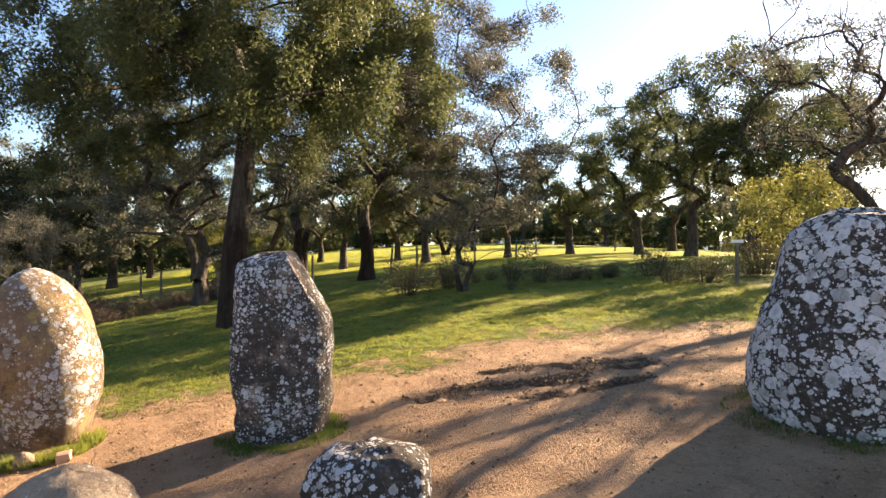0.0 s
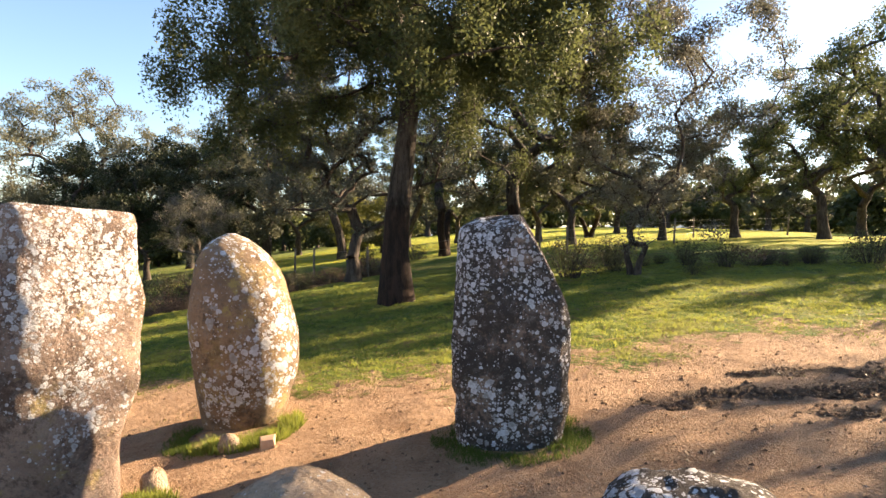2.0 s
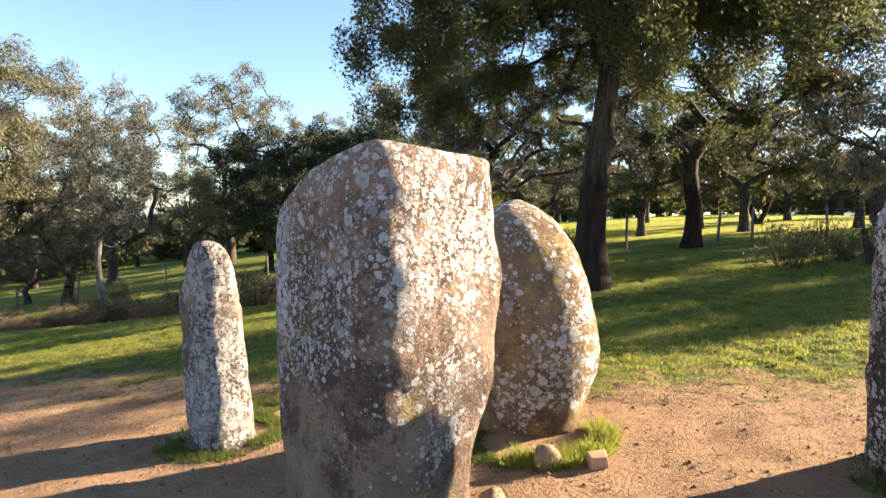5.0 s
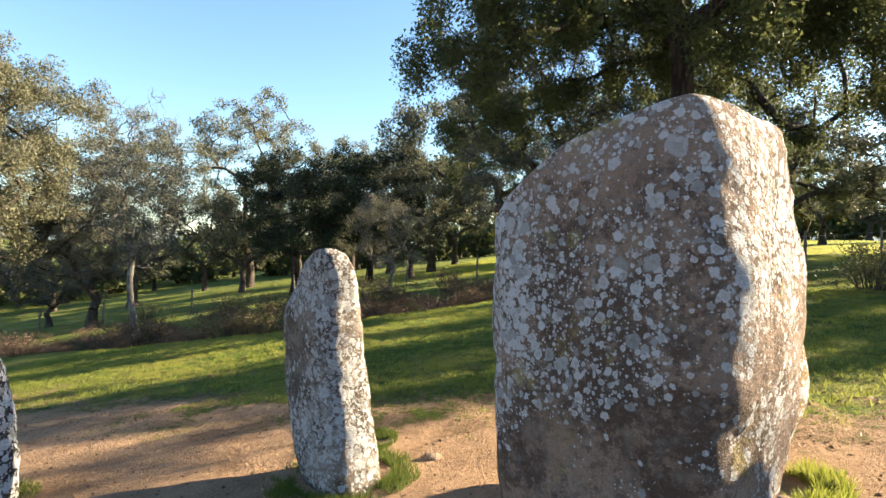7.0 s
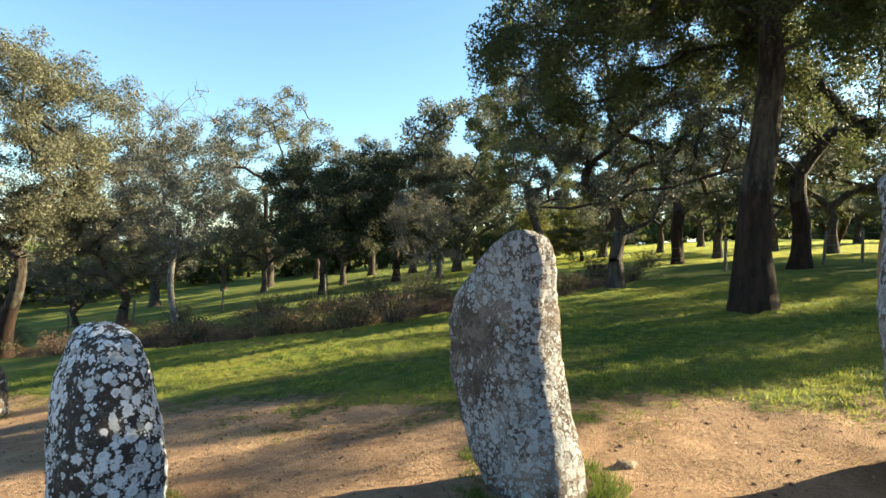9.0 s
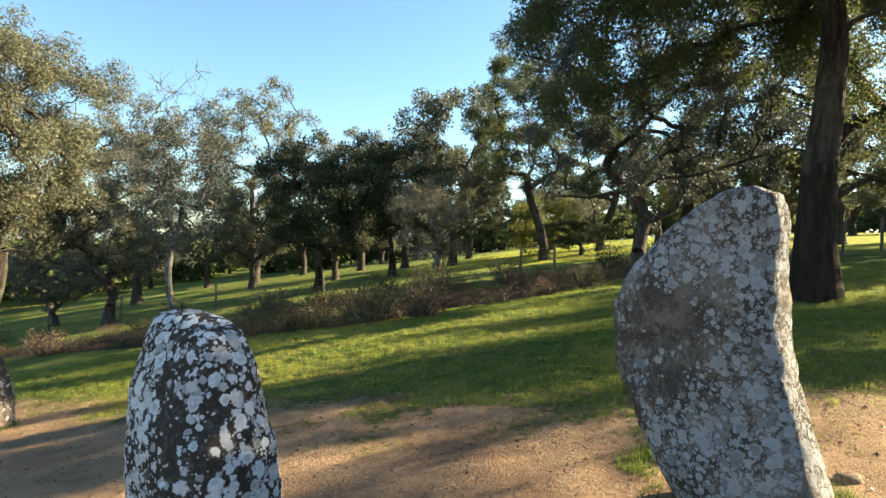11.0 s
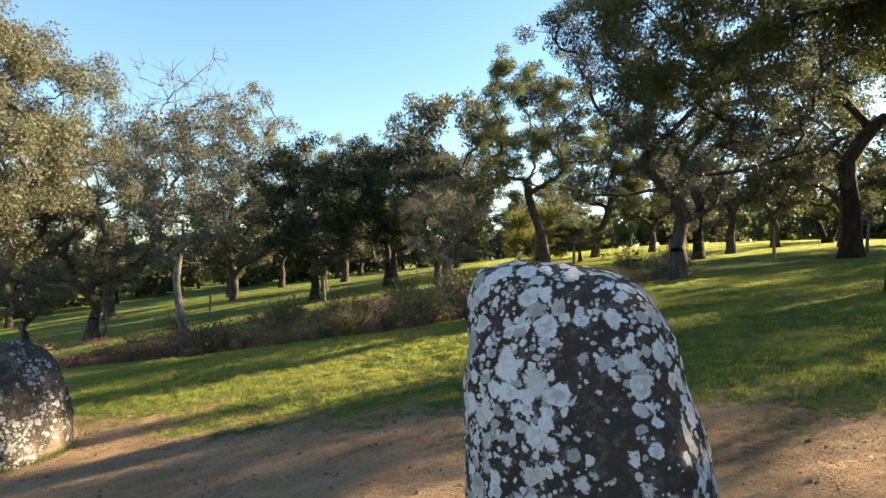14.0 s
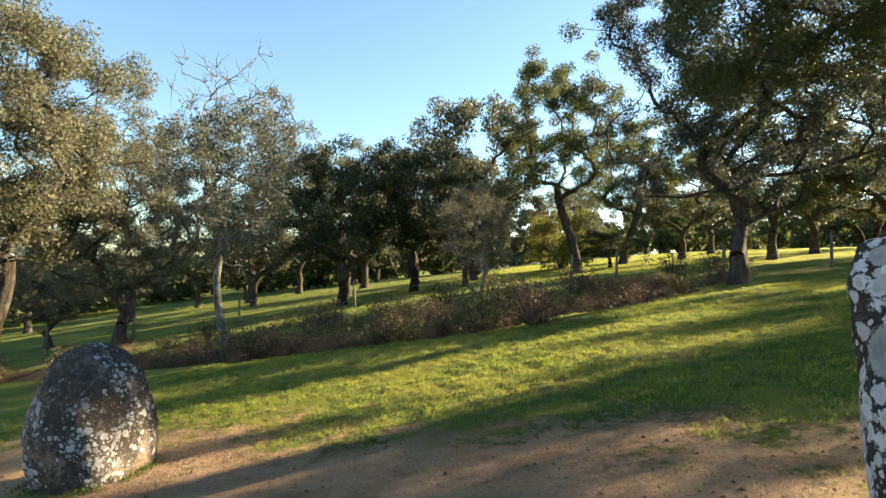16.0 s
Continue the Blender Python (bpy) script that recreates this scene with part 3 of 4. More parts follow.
def leaf_cloud(r, centres, spread_r, count, size, flat=0.75, droop=0.0):
    """Small pointed leaves round the given centres."""
    c = centres[r.integers(0, len(centres), count)]
    o = r.normal(size=(count, 3))
    o *= (spread_r * r.uniform(0.15, 1.0, (count, 1)) ** 0.6) / (np.linalg.norm(o, axis=1)[:, None] + 1e-9)
    o[:, 2] *= flat
    o[:, 2] -= droop * np.abs(r.normal(size=count))
    p = c + o
    u = r.normal(size=(count, 3))
    u /= np.linalg.norm(u, axis=1)[:, None]
    w = np.cross(u, r.normal(size=(count, 3)))
    w /= np.linalg.norm(w, axis=1)[:, None] + 1e-9
    l = size * r.uniform(0.6, 1.3, (count, 1))
    q = np.stack([p - u * l * 0.7 - w * l * 0.55, p - u * l * 0.7 + w * l * 0.55, p + u * l], 1)
    return q.reshape(-1, 3), np.arange(3 * count).reshape(-1, 3)


def tree(kind, seed, H, R, low, trunk_r, fork, bark, leaves, n_limb, n_leaf, leaf, clump=0.55, lean=(0, 0), shift=(0, 0), stems=1, gaps=0.0, twigs=0, bare_top=0.0, droop=0.0, label="", flare=1.5, attach=0.8, taper=0.16, inner=0.45, hang=0.0):
    """A tree at the origin: trunk and limbs in one mesh, the crown of leaves in another.
    low: height of the crown's underside; fork: where the trunk divides; lean: how the trunk leans; shift: of the crown's middle; inner: larger fills the crown's inside; hang: how far its outer boughs hang below the rest."""
    r = np.random.default_rng(seed)
    mid = np.array([shift[0], shift[1], (H + low) / 2])
    half = np.array([R, R, (H - low) / 2])
    pts = []
    while len(pts) < n_limb:
        d = r.normal(size=3)
        d /= np.linalg.norm(d)
        if hang and d[2] < 0:
            d[:2] *= np.linalg.norm(d[:2]) ** -0.35
        q = mid + half * d * (0.3 + 0.7 * r.uniform() ** inner) * (1 + 0.16 * math.sin(3 * math.atan2(d[1], d[0]) + seed) + 0.1 * math.sin(7 * d[2] + seed))
        q[2] -= hang * min(1.2, np.hypot(q[0] - mid[0], q[1] - mid[1]) / R) ** 2 * (d[2] < 0.35)
        if noise.noise(Vector(q * 0.55) + Vector((seed, 0, 0))) < gaps * 0.5 - 0.32 + (0.0 if gaps else -0.2):
            continue
        pts.append(q)
    nodes, parent, V, F, base, limbs = [], [], [], [], 0, []
    chains = []
    for s in range(stems):
        a = 6.28 * s / max(stems, 1) + seed
        tip = np.array([lean[0], lean[1], fork]) + (np.array([math.cos(a), math.sin(a), 0]) * 0.28 * fork if stems > 1 else 0)
        ids = []
        for i, f in enumerate(np.linspace(0, 1, 7)):
            w = 0.05 * fork * math.sin(f * 5 + seed + s) * f
            nodes.append(np.array([tip[0] * f ** 1.3 + w, tip[1] * f ** 1.3 + w * 0.6, tip[2] * f - 0.15 * (i == 0)]) + (np.array([math.cos(a), math.sin(a), 0]) * 0.1 if stems > 1 else 0))
            parent.append(len(nodes) - 2 if i else -1)
            ids.append(len(nodes) - 1)
        chains.append(ids)
    first = len(nodes)
    hub = np.array([lean[0], lean[1], fork])
    for q in sorted(pts, key=lambda q: np.linalg.norm(q - hub)):
        arr = np.array(nodes)
        v = q - arr
        dist = np.linalg.norm(v, axis=1)
        cost = dist + 1.2 * np.maximum(0, arr[:, 2] - q[2]) + 100.0 * (arr[:, 2] < attach * fork)
        k0 = int(np.argmin(cost))
        s = arr[k0]
        L = dist[k0]
        out = (s - nodes[parent[k0]]) if parent[k0] >= 0 else np.array([0, 0, 1.0])
        out = out / (np.linalg.norm(out) + 1e-9)
        m = (s + q) / 2 + out * L * 0.16 + r.normal(size=3) * L * 0.10 + np.array([0, 0, -0.04 * L])
        ids, last = [k0], k0
        for f in (0.25, 0.5, 0.75, 1.0):
            b = (1 - f) ** 2 * s + 2 * f * (1 - f) * m + f * f * q + r.normal(size=3) * L * 0.03 * (f < 1)
            nodes.append(b)
            parent.append(last)
            last = len(nodes) - 1
            ids.append(last)
        chains.append(ids)
    load = np.zeros(len(nodes))
    load[-1] = 1
    for ids in chains[stems:]:
        load[ids[-1]] += 1
    for i in range(len(nodes) - 1, -1, -1):
        if parent[i] >= 0:
            load[parent[i]] += load[i]
    total = sum(load[ids[0]] for ids in chains[:stems])
    rad = np.maximum(0.8 * trunk_r * (load / total) ** 0.52, 0.010)
    for c, ids in enumerate(chains):
        rr = rad[ids].copy()
        if c < stems:
            z = np.array([nodes[i][2] for i in ids])
            rr = trunk_r * (1 - taper * z / fork) * (1 + (flare - 1) * np.exp(-np.maximum(z, 0) / 0.28)) / math.sqrt(stems)
        else:
            rr[0] = min(rr[0], rr[1] * 1.35)
            rr[-1] *= 0.5
        v, f = tube([nodes[i] for i in ids], rr, 14 if c < stems else (7 if rr[1] > 0.04 else 4))
        limbs.append((rr[1], c < stems, v, f))
        if c < stems or rr[1] > 0.2 * trunk_r:
            continue
        V.append(v)
        F.append(f + base)
        base += len(v)
    pts = np.array(pts)
    if twigs:
        src = pts[r.integers(0, len(pts), twigs)]
        for s0 in src:
            d = r.normal(size=3) * 0.7 + (s0 - mid) / half * 0.35 + np.array([0, 0, 0.3])
            d *= r.uniform(0.2, 0.6) / np.linalg.norm(d)
            v, f = tube([s0, s0 + d * 0.5 + r.normal(size=3) * 0.05, s0 + d], [0.012, 0.008, 0.003], 3)
            V.append(v)
            F.append(f + base)
            base += len(v)
    root = tagged(new(kind), label, "tree")
    for thick, main, v, f in limbs:
        if main:
            part("trunk", mesh_of("trunk", v, f, True), bark, root)
        elif thick > 0.2 * trunk_r:
            part("branch", mesh_of("branch", v, f, True), M_BARK if bark == M_BARK_DARK else bark, root)
    tagged(part("fine_branching", mesh_of("fine_branching", np.vstack(V), np.vstack(F), True), M_BARK if bark == M_BARK_DARK else bark, root), kind="stuff")
    cen = pts[pts[:, 2] < H - bare_top * (H - low)] if bare_top else pts
    lv, lf = leaf_cloud(r, cen, clump, int(1.75 * n_leaf), 0.78 * leaf, 0.8, droop)
    part("crown", mesh_of("crown", lv, lf), leaves, root)
    return root


def stand(ob, x, y, turn=0.0, dz=0.0):
    ob.matrix_basis = pose(x, y, ground_z(x, y) + dz, 0, 0, turn)
    return ob


def again(ob, x, y, turn, size=1.0, tall=1.0):
    c = copy_thing(ob, pose(x, y, ground_z(x, y), 0, 0, turn))
    c.scale = (size, size, size * tall)
    return c


L_OAK = "cork oak with a dark stripped trunk and green crown"
stand(tree("cork_oak", 11, 11.8, 5.7, 4.8, 0.36, 7.0, M_BARK_DARK, M_LEAF_OAK, 490, 172000, 0.059, 0.41, gaps=0.26, droop=0.40, shift=(0.5, 0.0), attach=0.38, inner=0.6, hang=1.5, taper=0.55, label="large cork oak with a dark trunk and drooping crown", flare=1.35), -5.25, 14.53)
fork_tree = stand(tree("olive_tree", 12, 11.4, 4.6, 1.9, 0.27, 0.85, M_BARK, M_LEAF_SHADE, 230, 52000, 0.058, 0.46, gaps=0.12, twigs=900, flare=1.3, label="low-forking olive tree with grey bark and dull leaves"), -8.85, 20.9)
oak = stand(tree("cork_oak", 13, 11.0, 3.6, 3.4, 0.30, 3.2, M_BARK_DARK, M_LEAF_OAK, 80, 11500, 0.08, 0.55, gaps=0.6, droop=0.15, label=L_OAK), -3.3, 24.7)
oak2 = stand(tree("cork_oak", 14, 11.0, 3.6, 3.4, 0.30, 2.4, M_BARK_DARK, M_LEAF_OAK, 75, 11500, 0.085, 0.55, gaps=0.6, stems=2, label="cork oak with two dark stems and a high crown"), -7.5, 30.5)
stand(tree("slender_tree", 15, 9.4, 2.8, 1.3, 0.11, 0.8, M_BARK, M_LEAF_GREY, 210, 34000, 0.05, 0.42, twigs=1000, bare_top=0.1, shift=(0.45, 0), stems=2, label="slender half-bare tree with many fine grey twigs"), 0.6, 17.4)
right_oak = stand(tree("holm_oak", 16, 9.6, 3.3, 2.6, 0.26, 2.2, M_BARK, M_LEAF_OAK, 85, 14000, 0.085, 0.6, gaps=0.6, lean=(-0.3, 0), label="holm oak with a twisted trunk and open crown"), 11.5, 33.5)
near_right = stand(tree("bare_oak", 17, 8.4, 3.4, 2.2, 0.15, 1.6, M_BARK, M_LEAF_GREY, 120, 8500, 0.045, 0.38, gaps=0.45, twigs=900, label="sparse half-bare oak with thin twisting branches"), 9.6, 12.6)
yellow = stand(tree("yellow_shrub", 18, 3.6, 1.7, 0.4, 0.08, 0.5, M_BARK, M_LEAF_YELLOW, 46, 6500, 0.055, 0.42, gaps=0.5, stems=3, label="bushy small tree with yellow-green leaves"), 9.8, 16.0)
small = stand(tree("small_bare_tree", 19, 4.7, 1.8, 1.2, 0.11, 0.6, M_BARK_PALE, M_LEAF_GREY, 70, 8000, 0.04, 0.38, twigs=500, stems=2, label="small half-bare tree with fine grey twigs"), -17.9, 24.7)
lean_oak = stand(tree("leaning_oak", 20, 12.6, 4.2, 4.2, 0.27, 5.0, M_BARK, M_LEAF_OAK, 180, 28000, 0.085, 0.5, gaps=0.45, lean=(-1.1, 0), shift=(-1.2, 0), label="tall oak with a leaning grey trunk and open crown"), -15.2, 35.4)
stand(tree("dead_topped_tree", 21, 9.0, 1.9, 3.2, 0.115, 3.6, M_BARK_PALE, M_LEAF_SHADE, 270, 8000, 0.055, 0.36, lean=(-0.35, 0), shift=(0.1, 0), twigs=600, bare_top=0.31, label="slender pale-trunked tree with a dead bare top"), -22.7, 15.6)
left_olive = stand(tree("olive_tree", 22, 9.0, 3.3, 1.9, 0.26, 0.9, M_BARK, M_LEAF_GREY, 230, 32000, 0.055, 0.42, twigs=1600, label="many-branched olive tree with sparse grey leaves"), -32.5, 20.6)
sunlit_oak = stand(tree("tall_oak", 23, 13.9, 4.6, 4.0, 0.31, 4.4, M_BARK_DARK, M_LEAF_SUNLIT, 330, 62000, 0.078, 0.62, gaps=0.25, lean=(0.9, 0), shift=(0.5, 0), label="tall oak with a sunlit golden green crown"), -33.0, 15.6)
dark_oak = stand(tree("evergreen_oak", 24, 8.8, 3.7, 2.0, 0.24, 1.3, M_BARK_DARK, M_LEAF_DARK, 150, 20000, 0.09, 0.55, gaps=0.3, label="dense evergreen oak, its leaves coloured dark as in shade"), -26.5, 28.8)
far_oak = stand(tree("field_oak", 25, 19.5, 6.0, 4.0, 0.42, 3.4, M_BARK, M_LEAF_SUNLIT, 170, 16500, 0.138, 0.8, gaps=0.3, label="field oak with a round sunlit crown"), -44.3, 44.0)
scrub = stand(tree("yellow_bush", 26, 4.2, 2.8, 0.1, 0.1, 0.5, M_BARK, M_LEAF_YELLOW, 60, 7000, 0.12, 0.7, stems=3, label="rounded yellow-green bush at the field edge"), -17.5, 45.0)
wood_oak = stand(tree("woodland_oak", 27, 9.2, 3.8, 2.5, 0.24, 1.6, M_BARK, M_LEAF_WOOD, 64, 7000, 0.13, 0.7, gaps=0.5, label="oak among others at the edge of the wood"), -1.0, 33.5)

for ob, x, y, turn, s, tall in [
        (near_right, 13.4, 14.6, 130, 1.0, 1.05),
        (right_oak, 13.4, 31.0, 110, 1.1, 1.05), (right_oak, 15.0, 28.2, 220, 1.1, 1.0), (right_oak, 8.0, 36.0, 300, 0.9, 0.9), (right_oak, 20.5, 33.0, 40, 1.2, 1.0),
         (wood_oak, 3.9, 34.5, 60, 0.9, 0.8), (wood_oak, 16.0, 40.0, 200, 1.1, 1.0), (wood_oak, 24.0, 35.0, 20, 1.1, 1.0), (wood_oak, 30.0, 30.0, 140, 1.1, 1.0),
        (lean_oak, -13.0, 42.5, 200, 0.95, 0.85), (wood_oak, -9.3, 43.6, 130, 0.9, 0.9), (wood_oak, -5.8, 33.4, 270, 0.9, 0.9), (wood_oak, -6.9, 51.0, 10, 1.0, 0.9), (oak2, 0.2, 40.8, 90, 0.8, 0.7), (wood_oak, -3.0, 38.0, 45, 0.9, 0.9),
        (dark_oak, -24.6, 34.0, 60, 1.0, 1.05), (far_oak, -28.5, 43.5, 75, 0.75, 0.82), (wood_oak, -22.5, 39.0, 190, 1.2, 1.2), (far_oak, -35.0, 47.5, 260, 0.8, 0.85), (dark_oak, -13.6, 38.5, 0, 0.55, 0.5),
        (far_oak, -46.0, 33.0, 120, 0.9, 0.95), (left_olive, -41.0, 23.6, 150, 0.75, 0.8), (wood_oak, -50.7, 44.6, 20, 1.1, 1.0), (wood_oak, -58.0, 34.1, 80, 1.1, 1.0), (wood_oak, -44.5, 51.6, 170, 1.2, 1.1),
        (wood_oak, -39.0, 37.6, 210, 1.0, 1.0),
        (wood_oak, -30.5, 36.5, 15, 0.95, 0.95), (wood_oak, -21.0, 33.0, 330, 0.85, 0.9), (wood_oak, -18.5, 52.0, 140, 0.95, 0.8), (wood_oak, -25.0, 49.0, 35, 1.1, 1.0), (wood_oak, 2.5, 47.0, 280, 0.9, 0.8)]:
    again(ob, x, y, turn, s, tall)

# the wood beyond the field
r = np.random.default_rng(40)
far_tree = tree("woodland_tree", 28, 8.5, 3.6, 1.4, 0.28, 1.8, M_BARK, M_LEAF_WOOD, 34, 1700, 0.30, 0.85, label="distant oak in the belt of woodland")
stand(far_tree, -20, 78)
for i in range(54):
    az = radians(-82 + 122 * i / 53 + r.uniform(-0.8, 0.8))
    d = r.uniform(62, 110) if -0.45 > az or az > 0.12 else r.uniform(85, 125)
    again(far_tree, d * math.sin(az) - 6, d * math.cos(az), r.uniform(0, 360), r.uniform(0.8, 1.35), r.uniform(0.8, 1.15))

far_bush = tree("woodland_bush", 29, 3.4, 2.6, 0.0, 0.08, 0.4, M_BARK, M_LEAF_OAK, 26, 620, 0.37, 0.8, stems=2, label="distant thicket under the trees")
stand(far_bush, -30, 70)
for i in range(130):
    az = radians(-82 + 122 * i / 129 + r.uniform(-0.8, 0.8))
    d = r.uniform(75, 130)
    again(far_bush, d * math.sin(az) - 6, d * math.cos(az), r.uniform(0, 360), r.uniform(0.9, 1.8), r.uniform(0.8, 1.2))

# ---- heath and scrub along the ditch ----
def shrub(kind, seed, wide, high, material, n, leaf, label):
    q = np.random.default_rng(seed)
    V, F, base = [], [], 0
    for i in range(48):
        a, s = q.uniform(0, 6.28), q.uniform(0.05, 1) ** 0.5
        tip = np.array([math.cos(a) * wide * s, math.sin(a) * wide * s, high * q.uniform(0.5, 1.25)])
        v, f = tube([tip * np.array([0.3, 0.3, 0]), tip * np.array([0.6, 0.6, 0.5]) + q.normal(size=3) * 0.04, tip], [0.009, 0.006, 0.002], 3)
        V.append(v)
        F.append(f + base)
        base += len(v)
    root = tagged(new(kind), label, "shrub", "scrub along the ditch")
    tagged(part("fine_branching", mesh_of("fine_branching", np.vstack(V), np.vstack(F)), M_BARK, root), kind="stuff")
    c = np.stack([q.normal(size=46) * wide * 0.5, q.normal(size=46) * wide * 0.5, high * q.uniform(0.1, 0.95, 46) ** 1.2], -1)
    v, f = leaf_cloud(q, c, 0.17 * wide + 0.05, n, leaf, 1.0)
    part("foliage", mesh_of("foliage", v, f), material, root)
    return root


kinds = [shrub("heath_bush", 50, 0.75, 0.75, M_HEATH, 1500, 0.027, "dry reddish-brown heath bush beside the ditch"),
         shrub("heath_bush", 51, 1.0, 0.5, M_HEATH, 1500, 0.027, "dry reddish-brown heath bush beside the ditch"),
         shrub("scrub_bush", 52, 0.8, 0.85, M_HEATH_GREEN, 1500, 0.032, "low tangled green-brown scrub bush")]
q = np.random.default_rng(60)
spots = []
for i in range(165):
    f = i / 164 * (len(LINE) - 1)
    k0 = min(int(f), len(LINE) - 2)
    x = LINE[k0][0] + (LINE[k0 + 1][0] - LINE[k0][0]) * (f - k0) + q.normal() * 1.4
    y = LINE[k0][1] + (LINE[k0 + 1][1] - LINE[k0][1]) * (f - k0) + q.normal() * 1.9 + 1.1
    spots.append((x, y, 0.3 + 0.95 * q.uniform() ** 1.8))
for i in range(26):
    spots.append((-1.5 + 12.5 * i / 25 + q.normal() * 0.5, 19.0 - 0.1 * i + q.normal() * 1.2, 0.35 + 1.0 * q.uniform() ** 1.6))
for i, (x, y, s) in enumerate(spots):
    ob = kinds[(i * 7 + (i // 3)) % 3 if i < 165 else (i % 5 > 0) + 1]
    if i < 3:
        stand(kinds[i], x, y)
    else:
        again(ob, x, y, q.uniform(0, 360), s)

# ---- fence ----
def fence(posts):
    root = tagged(new("fence"), "old wire fence on weathered wooden posts", "fence")
    tops = []
    for i, (x, y) in enumerate(posts):
        z = ground_z(x, y)
        v, f = tube([(0, 0, -0.2), (0.01, 0, 0.5), (0.015, 0.01, 1.2), (0.015, 0.01, 1.24)], [0.055, 0.052, 0.048, 0.02], 8)
        part("post", mesh_of("post", v, f, True), M_WOOD, root, at=pose(x, y, z, q.uniform(-3, 3), q.uniform(-3, 3), 0))
        tops.append(np.array([x, y, z]))
    for h in (0.35, 0.7, 1.05):
        for a, b in zip(tops, tops[1:]):
            m = (a + b) / 2 + np.array([0, 0, h - 0.03])
            v, f = tube([a + (0, 0, h), m, b + (0, 0, h)], [0.004] * 3, 4)
            part("wire", mesh_of("wire", v, f), M_WIRE, root)


fence([(-48, 21.5), (-37.5, 21.0), (-32.0, 20.8), (-28.3, 23.0), (-24.2, 26.0), (-18.6, 28.0), (-14.5, 27.5), (-12.5, 25.4), (-9.0, 22.9), (-5.6, 24.6), (-2.4, 26.2), (-1.2, 26.4), (1.6, 28.6), (4.0, 31.5), (6.0, 37.0), (12.0, 40.0)])

# ---- turf, tufts, clods and litter ----
def blades(name, xy, height, width, material, label, seed):
    """Upright single blades, one triangle each."""
    g = np.random.default_rng(seed)
    n = len(xy)
    z = lie(xy[:, 0], xy[:, 1]) + rough(xy[:, 0], xy[:, 1]) - 0.005
    p = np.column_stack([xy, z])
    a = g.uniform(0, 6.28, n)
    side = np.column_stack([np.cos(a), np.sin(a), np.zeros(n)]) * (width * g.uniform(0.5, 1.3, n))[:, None]
    hh = height * g.uniform(0.45, 1.2, n)
    tip = p + np.column_stack([g.normal(size=n) * hh * 0.4, g.normal(size=n) * hh * 0.4, hh])
    v = np.stack([p - side, p + side, tip], 1).reshape(-1, 3)
    return tagged(part(name, mesh_of(name, v, np.arange(3 * n).reshape(-1, 3)), material), label, "grass", kind="stuff")


g = np.random.default_rng(70)
xy = np.column_stack([g.uniform(-22, 8, 420000), 6.0 + 16.6 * g.uniform(0, 1, 420000) ** 1.5])
keep = g.uniform(0, 1, len(xy)) > np.clip(bare(xy[:, 0], xy[:, 1]) * 1.25 - 0.1, 0, 0.985) + 0.55 * np.clip(vnoise(xy[:, 0] * 0.9, xy[:, 1] * 1.2, 15) + 0.3 * vnoise(xy[:, 0] * 4, xy[:, 1] * 4, 16) + 0.1, 0, 1)
blades("turf", xy[keep], 0.032, 0.0055, M_GRASS, "short green winter grass", 71)


def tufts(x, y, rx, ry, n, height, seed, arc=(0, 6.28), material=M_TUFT, width=0.0035, label="tuft of short grass coloured dark as in a stone's shade", start=0.82):
    g = np.random.default_rng(seed)
    a, s = g.uniform(arc[0], arc[1], n), start + (1.27 - start) * g.uniform(0, 1, n) ** (1.6 if start > 0.5 else 0.6)
    p = np.column_stack([x + rx * s * np.cos(a), y + ry * s * np.sin(a)])
    p = p[vnoise(p[:, 0] * 5, p[:, 1] * 5, seed) + 0.5 * vnoise(p[:, 0] * 14, p[:, 1] * 14, seed + 1) > g.uniform(-0.7, 0.6, len(p))]
    blades("grass_tuft", p, height, width, material, label, seed)


L_HERB = "fresh bright green grass at the foot of a stone"
tufts(-1.6, 5.75, 0.52, 0.5, 9000, 0.055, 80)
tufts(-4.2, 6.0, 0.45, 0.45, 5000, 0.11, 81, (-2.0, 0.9), M_GRASS, 0.006, L_HERB)
tufts(-4.3, 6.0, 0.5, 0.5, 4000, 0.06, 87, (-3.4, -1.6))
tufts(-4.35, 4.15, 0.58, 0.5, 3600, 0.10, 82, (-0.6, 1.4), M_GRASS, 0.006, L_HERB)
tufts(-7.1, 5.6, 0.5, 0.45, 9000, 0.07, 83)
tufts(-7.5, 6.3, 0.36, 0.34, 13000, 0.06, 89, start=0.02)
tufts(-10.1, 4.4, 0.5, 0.45, 5000, 0.06, 84)
tufts(-16.4, 6.4, 0.52, 0.52, 5000, 0.06, 85)
tufts(3.6, 5.0, 0.85, 0.8, 16000, 0.06, 86)


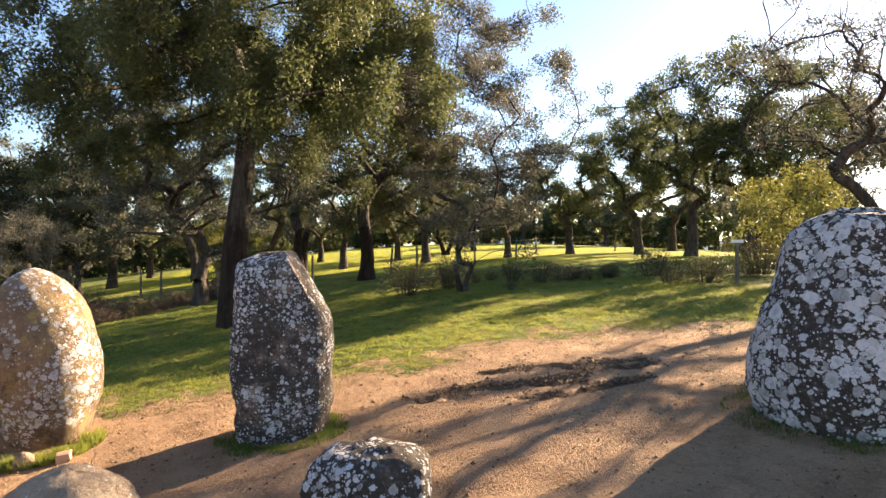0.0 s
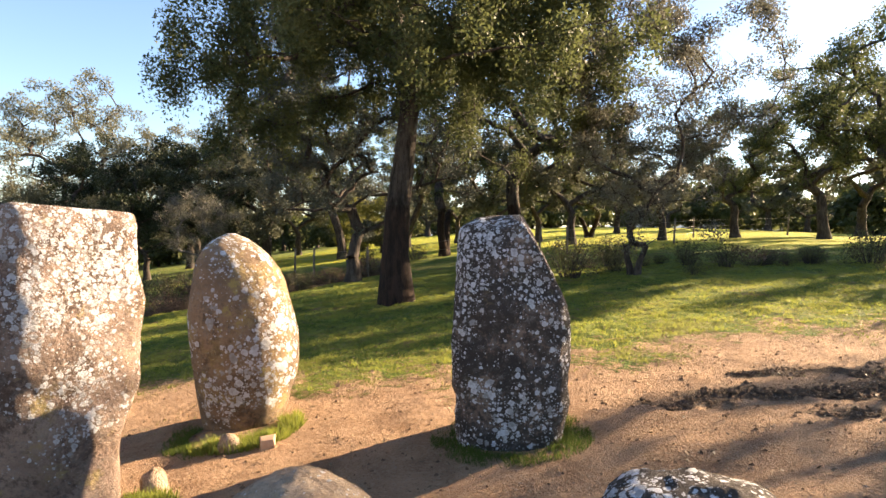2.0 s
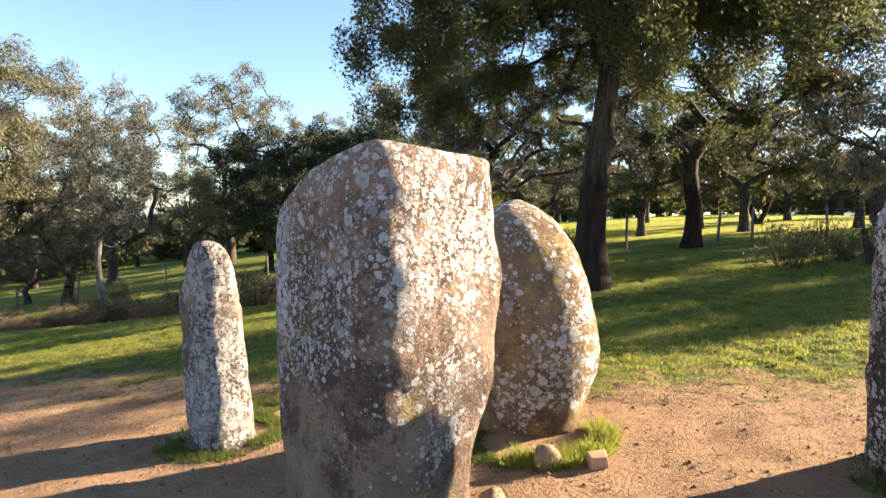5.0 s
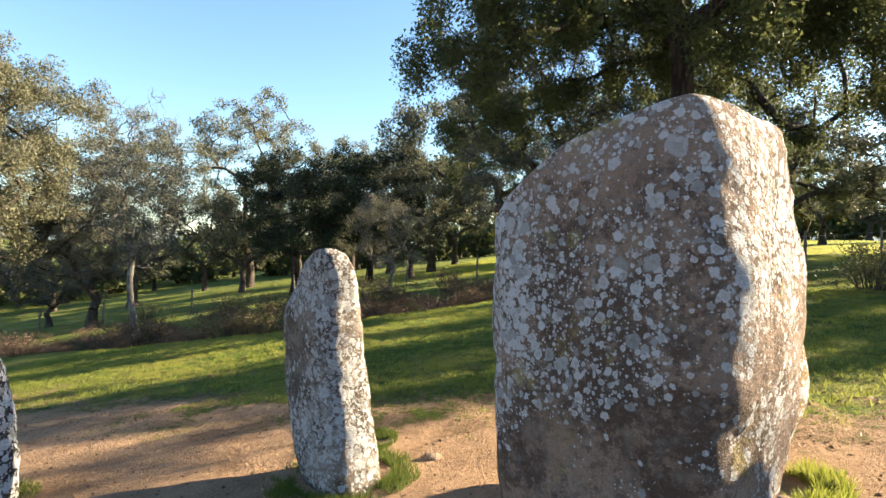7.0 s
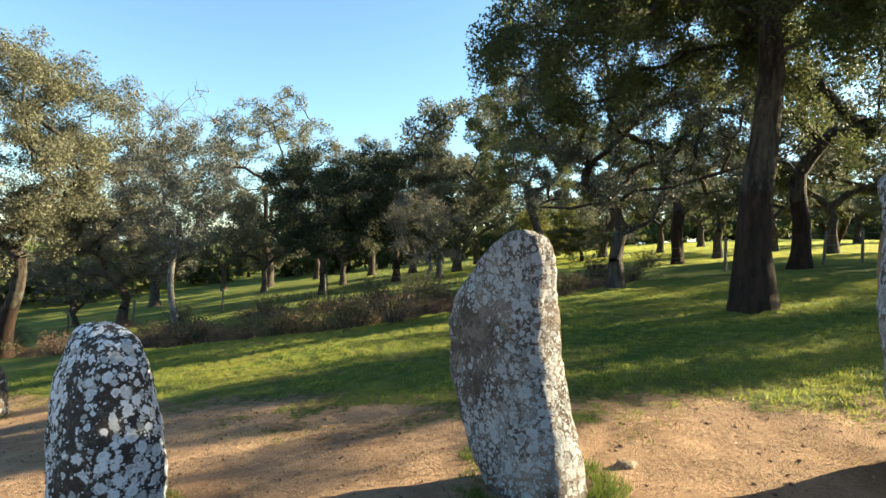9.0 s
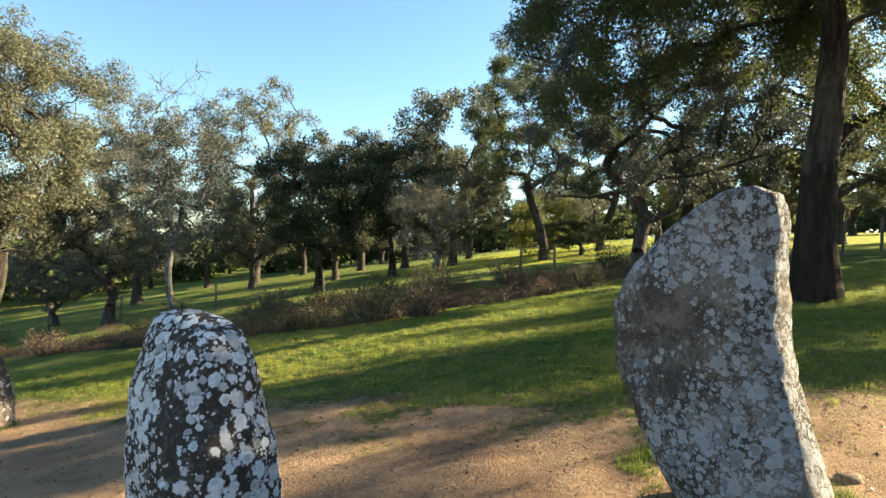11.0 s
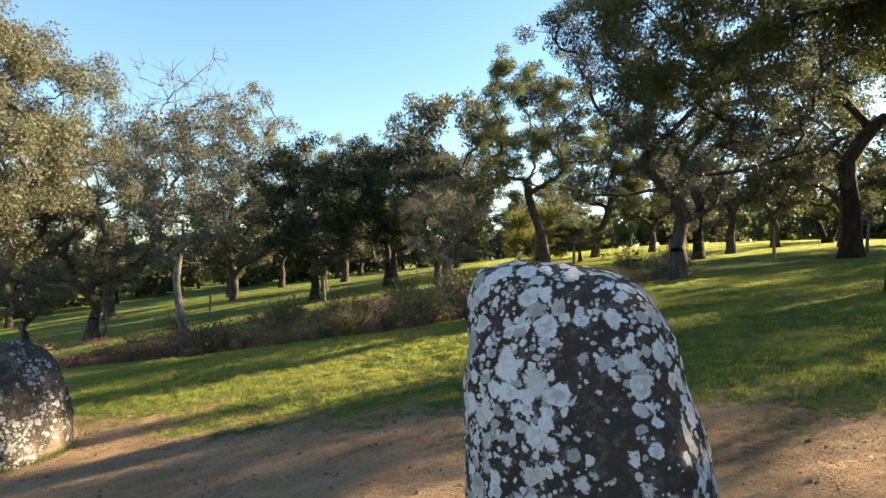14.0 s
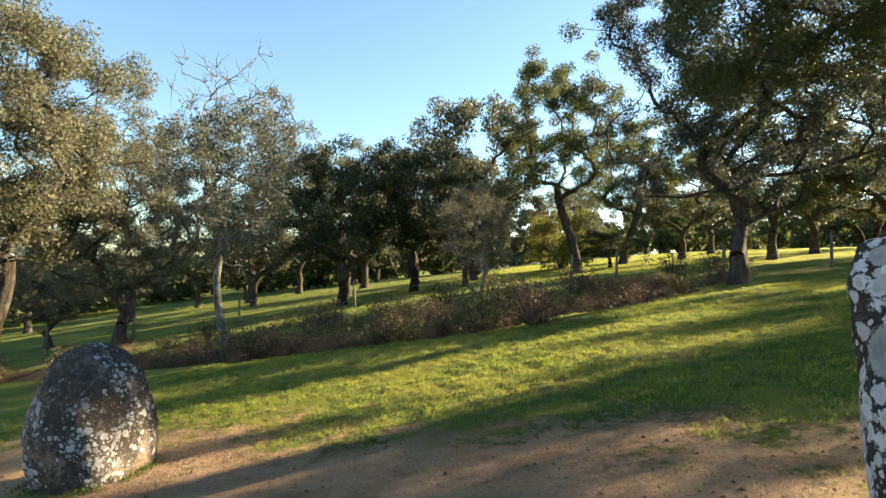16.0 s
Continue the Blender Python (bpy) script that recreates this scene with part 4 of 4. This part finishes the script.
def lumps(name, xy, size, material, label, cat, seed, sink=0.3):
    """Rough little stones or clods, each its own closed lump, in one mesh."""
    g = np.random.default_rng(seed)
    n = len(xy)
    o = np.array([(1, 0, 0), (0, 1, 0), (-1, 0, 0), (0, -1, 0), (0, 0, 0.75), (0, 0, -0.5)], float)
    fc = np.array([(0, 1, 4), (1, 2, 4), (2, 3, 4), (3, 0, 4), (1, 0, 5), (2, 1, 5), (3, 2, 5), (0, 3, 5)])
    s = size * g.uniform(0.35, 1.0, n) ** 1.5
    v = o[None] * (1 + 0.35 * g.normal(size=(n, 6, 3)).clip(-1.2, 1.2)) * s[:, None, None] + o[None] * 0.1 * size
    a = g.uniform(0, 6.28, n)
    x = v[..., 0] * np.cos(a)[:, None] - v[..., 1] * np.sin(a)[:, None]
    y = v[..., 0] * np.sin(a)[:, None] + v[..., 1] * np.cos(a)[:, None]
    z = lie(xy[:, 0], xy[:, 1]) + rough(xy[:, 0], xy[:, 1])
    v = np.stack([x + xy[:, :1], y + xy[:, 1:2], v[..., 2] + (z + s * sink * 0.5)[:, None]], -1)
    f = (fc[None] + 6 * np.arange(n)[:, None, None]).reshape(-1, 3)
    return tagged(part(name, mesh_of(name, v.reshape(-1, 3), f), material), label, cat, kind="stuff")


M_CLOD = bark_material("wet_clods", (0.10, 0.065, 0.042), (0.24, 0.15, 0.09), 20)
xy = np.column_stack([g.uniform(-1.8, 3.8, 16000), g.uniform(5.7, 8.4, 16000)])
xy = xy[mud(xy[:, 0], xy[:, 1]) > g.uniform(0.15, 2.2, len(xy))]
lumps("mud_clods", xy, 0.032, M_CLOD, "dark churned clods of mud", "clods", 90)
xy = np.column_stack([g.uniform(-17, 5, 8000), g.uniform(2.8, 9.5, 8000)])
lumps("gravel", xy, 0.0105, M_PEBBLE, "loose pebbles on the trodden earth", "gravel", 91)


def flakes(name, xy, size, material, label, seed):
    """Small fallen leaves, lying nearly flat."""
    g = np.random.default_rng(seed)
    n = len(xy)
    p = np.column_stack([xy, lie(xy[:, 0], xy[:, 1]) + rough(xy[:, 0], xy[:, 1]) + g.uniform(0.004, 0.03, n)])
    a = g.uniform(0, 6.28, n)
    l = size * g.uniform(0.5, 1.3, n)[:, None]
    u = np.column_stack([np.cos(a), np.sin(a), g.normal(size=n) * 0.35]) * l
    w = np.column_stack([-np.sin(a), np.cos(a), g.normal(size=n) * 0.35]) * l * 0.5
    v = np.stack([p - u, p + w, p + u, p - w], 1).reshape(-1, 3)
    return tagged(part(name, mesh_of(name, v, np.arange(4 * n).reshape(-1, 4)), material), label, "leaves", kind="stuff")


xy = np.column_stack([g.uniform(-19, 7, 24000), 2.8 + 11 * g.uniform(0, 1, 24000) ** 0.9])
flakes("leaf_litter", xy, 0.016, M_LITTER, "scattered brown fallen leaves", 92)
xy = np.column_stack([g.uniform(-19, 7, 2400), g.uniform(2.8, 9.5, 2400)])
lumps("crumbs", xy, 0.021, M_CLOD, "crumbs of dark earth", "clods", 93)
c = np.column_stack([g.uniform(-21, 7, 11500), 6.4 + 13.5 * g.uniform(0, 1, 11500) ** 1.45])
c = c[g.uniform(0, 1, len(c)) > bare(c[:, 0], c[:, 1]) * 1.5]
xy = (c[:, None] + g.normal(size=(len(c), 16, 2)) * 0.045).reshape(-1, 2)
blades("tussock", xy, 0.06, 0.006, M_GRASS, "tussocks of longer green grass", 94)


def cobble(name, at, size, turn, seed, material, label, category="stone"):
    """A small angular stone with worn edges."""
    bm = bmesh.new()
    if name == "brick":
        bmesh.ops.create_cube(bm, size=1)
        bmesh.ops.bevel(bm, geom=bm.edges[:], offset=0.1, segments=3, affect="EDGES", profile=0.55)
    else:
        bmesh.ops.create_icosphere(bm, subdivisions=3, radius=0.62)
    for v in bm.verts:
        q = v.co.copy()
        v.co = q * (1 + 0.22 * noise.noise(q * 1.7 + Vector((seed, 0, 0))) + 0.10 * noise.noise(q * 4.5 + Vector((0, seed, 0))))
        v.co = Vector((v.co.x * size[0], v.co.y * size[1], max(v.co.z, -0.5) * size[2]))
    for f in bm.faces:
        f.smooth = True
    x, y = at
    return tagged(part(name, bm, material, at=pose(x, y, ground_z(x, y) + size[2] * 0.2, 6, -5, turn)), label, category)


cobble("brick", (-3.72, 5.62), (0.13, 0.10, 0.13), 25, 1, M_BRICK, "weathered brick fragment at the foot of the stone", "brick")
cobble("small_stone", (-4.06, 5.55), (0.17, 0.15, 0.19), 60, 2, M_PEBBLE, "small brown rock wedged at the foot of the stone")
cobble("small_stone", (-4.20, 4.80), (0.16, 0.18, 0.24), 15, 3, M_PEBBLE, "small sandy rock between the standing stones")
cobble("small_stone", (2.15, 5.45), (0.07, 0.06, 0.06), 40, 4, M_PEBBLE, "lone pebble on the trodden earth")
cobble("small_stone", (-6.55, 6.1), (0.14, 0.10, 0.05), 10, 5, M_PEBBLE, "flat flake of stone on the earth")


def signpost(x, y):
    root = tagged(new("signpost"), "small brown post with a white top board at the wood's edge", "sign")
    v, f = tube([(0, 0, -0.2), (0, 0, 0.6), (0, 0, 1.15)], [0.05, 0.05, 0.05], 8)
    part("post", mesh_of("post", v, f, True), M_WOOD, root)
    bm = bmesh.new()
    bmesh.ops.create_cube(bm, size=1)
    bmesh.ops.scale(bm, vec=(0.30, 0.04, 0.09), verts=bm.verts)
    bmesh.ops.translate(bm, vec=(0, -0.07, 1.12), verts=bm.verts)
    bmesh.ops.bevel(bm, geom=bm.edges[:], offset=0.008, segments=1, affect="EDGES")
    k = Nodes("white_board")
    part("board", bm, k.done(k.mix(k.noise(12, 4), (0.8, 0.8, 0.78), (0.66, 0.65, 0.62)), 0.6), root, "white painted board")
    root.matrix_basis = pose(x, y, ground_z(x, y), 0, 0, -25)


signpost(7.9, 15.4)
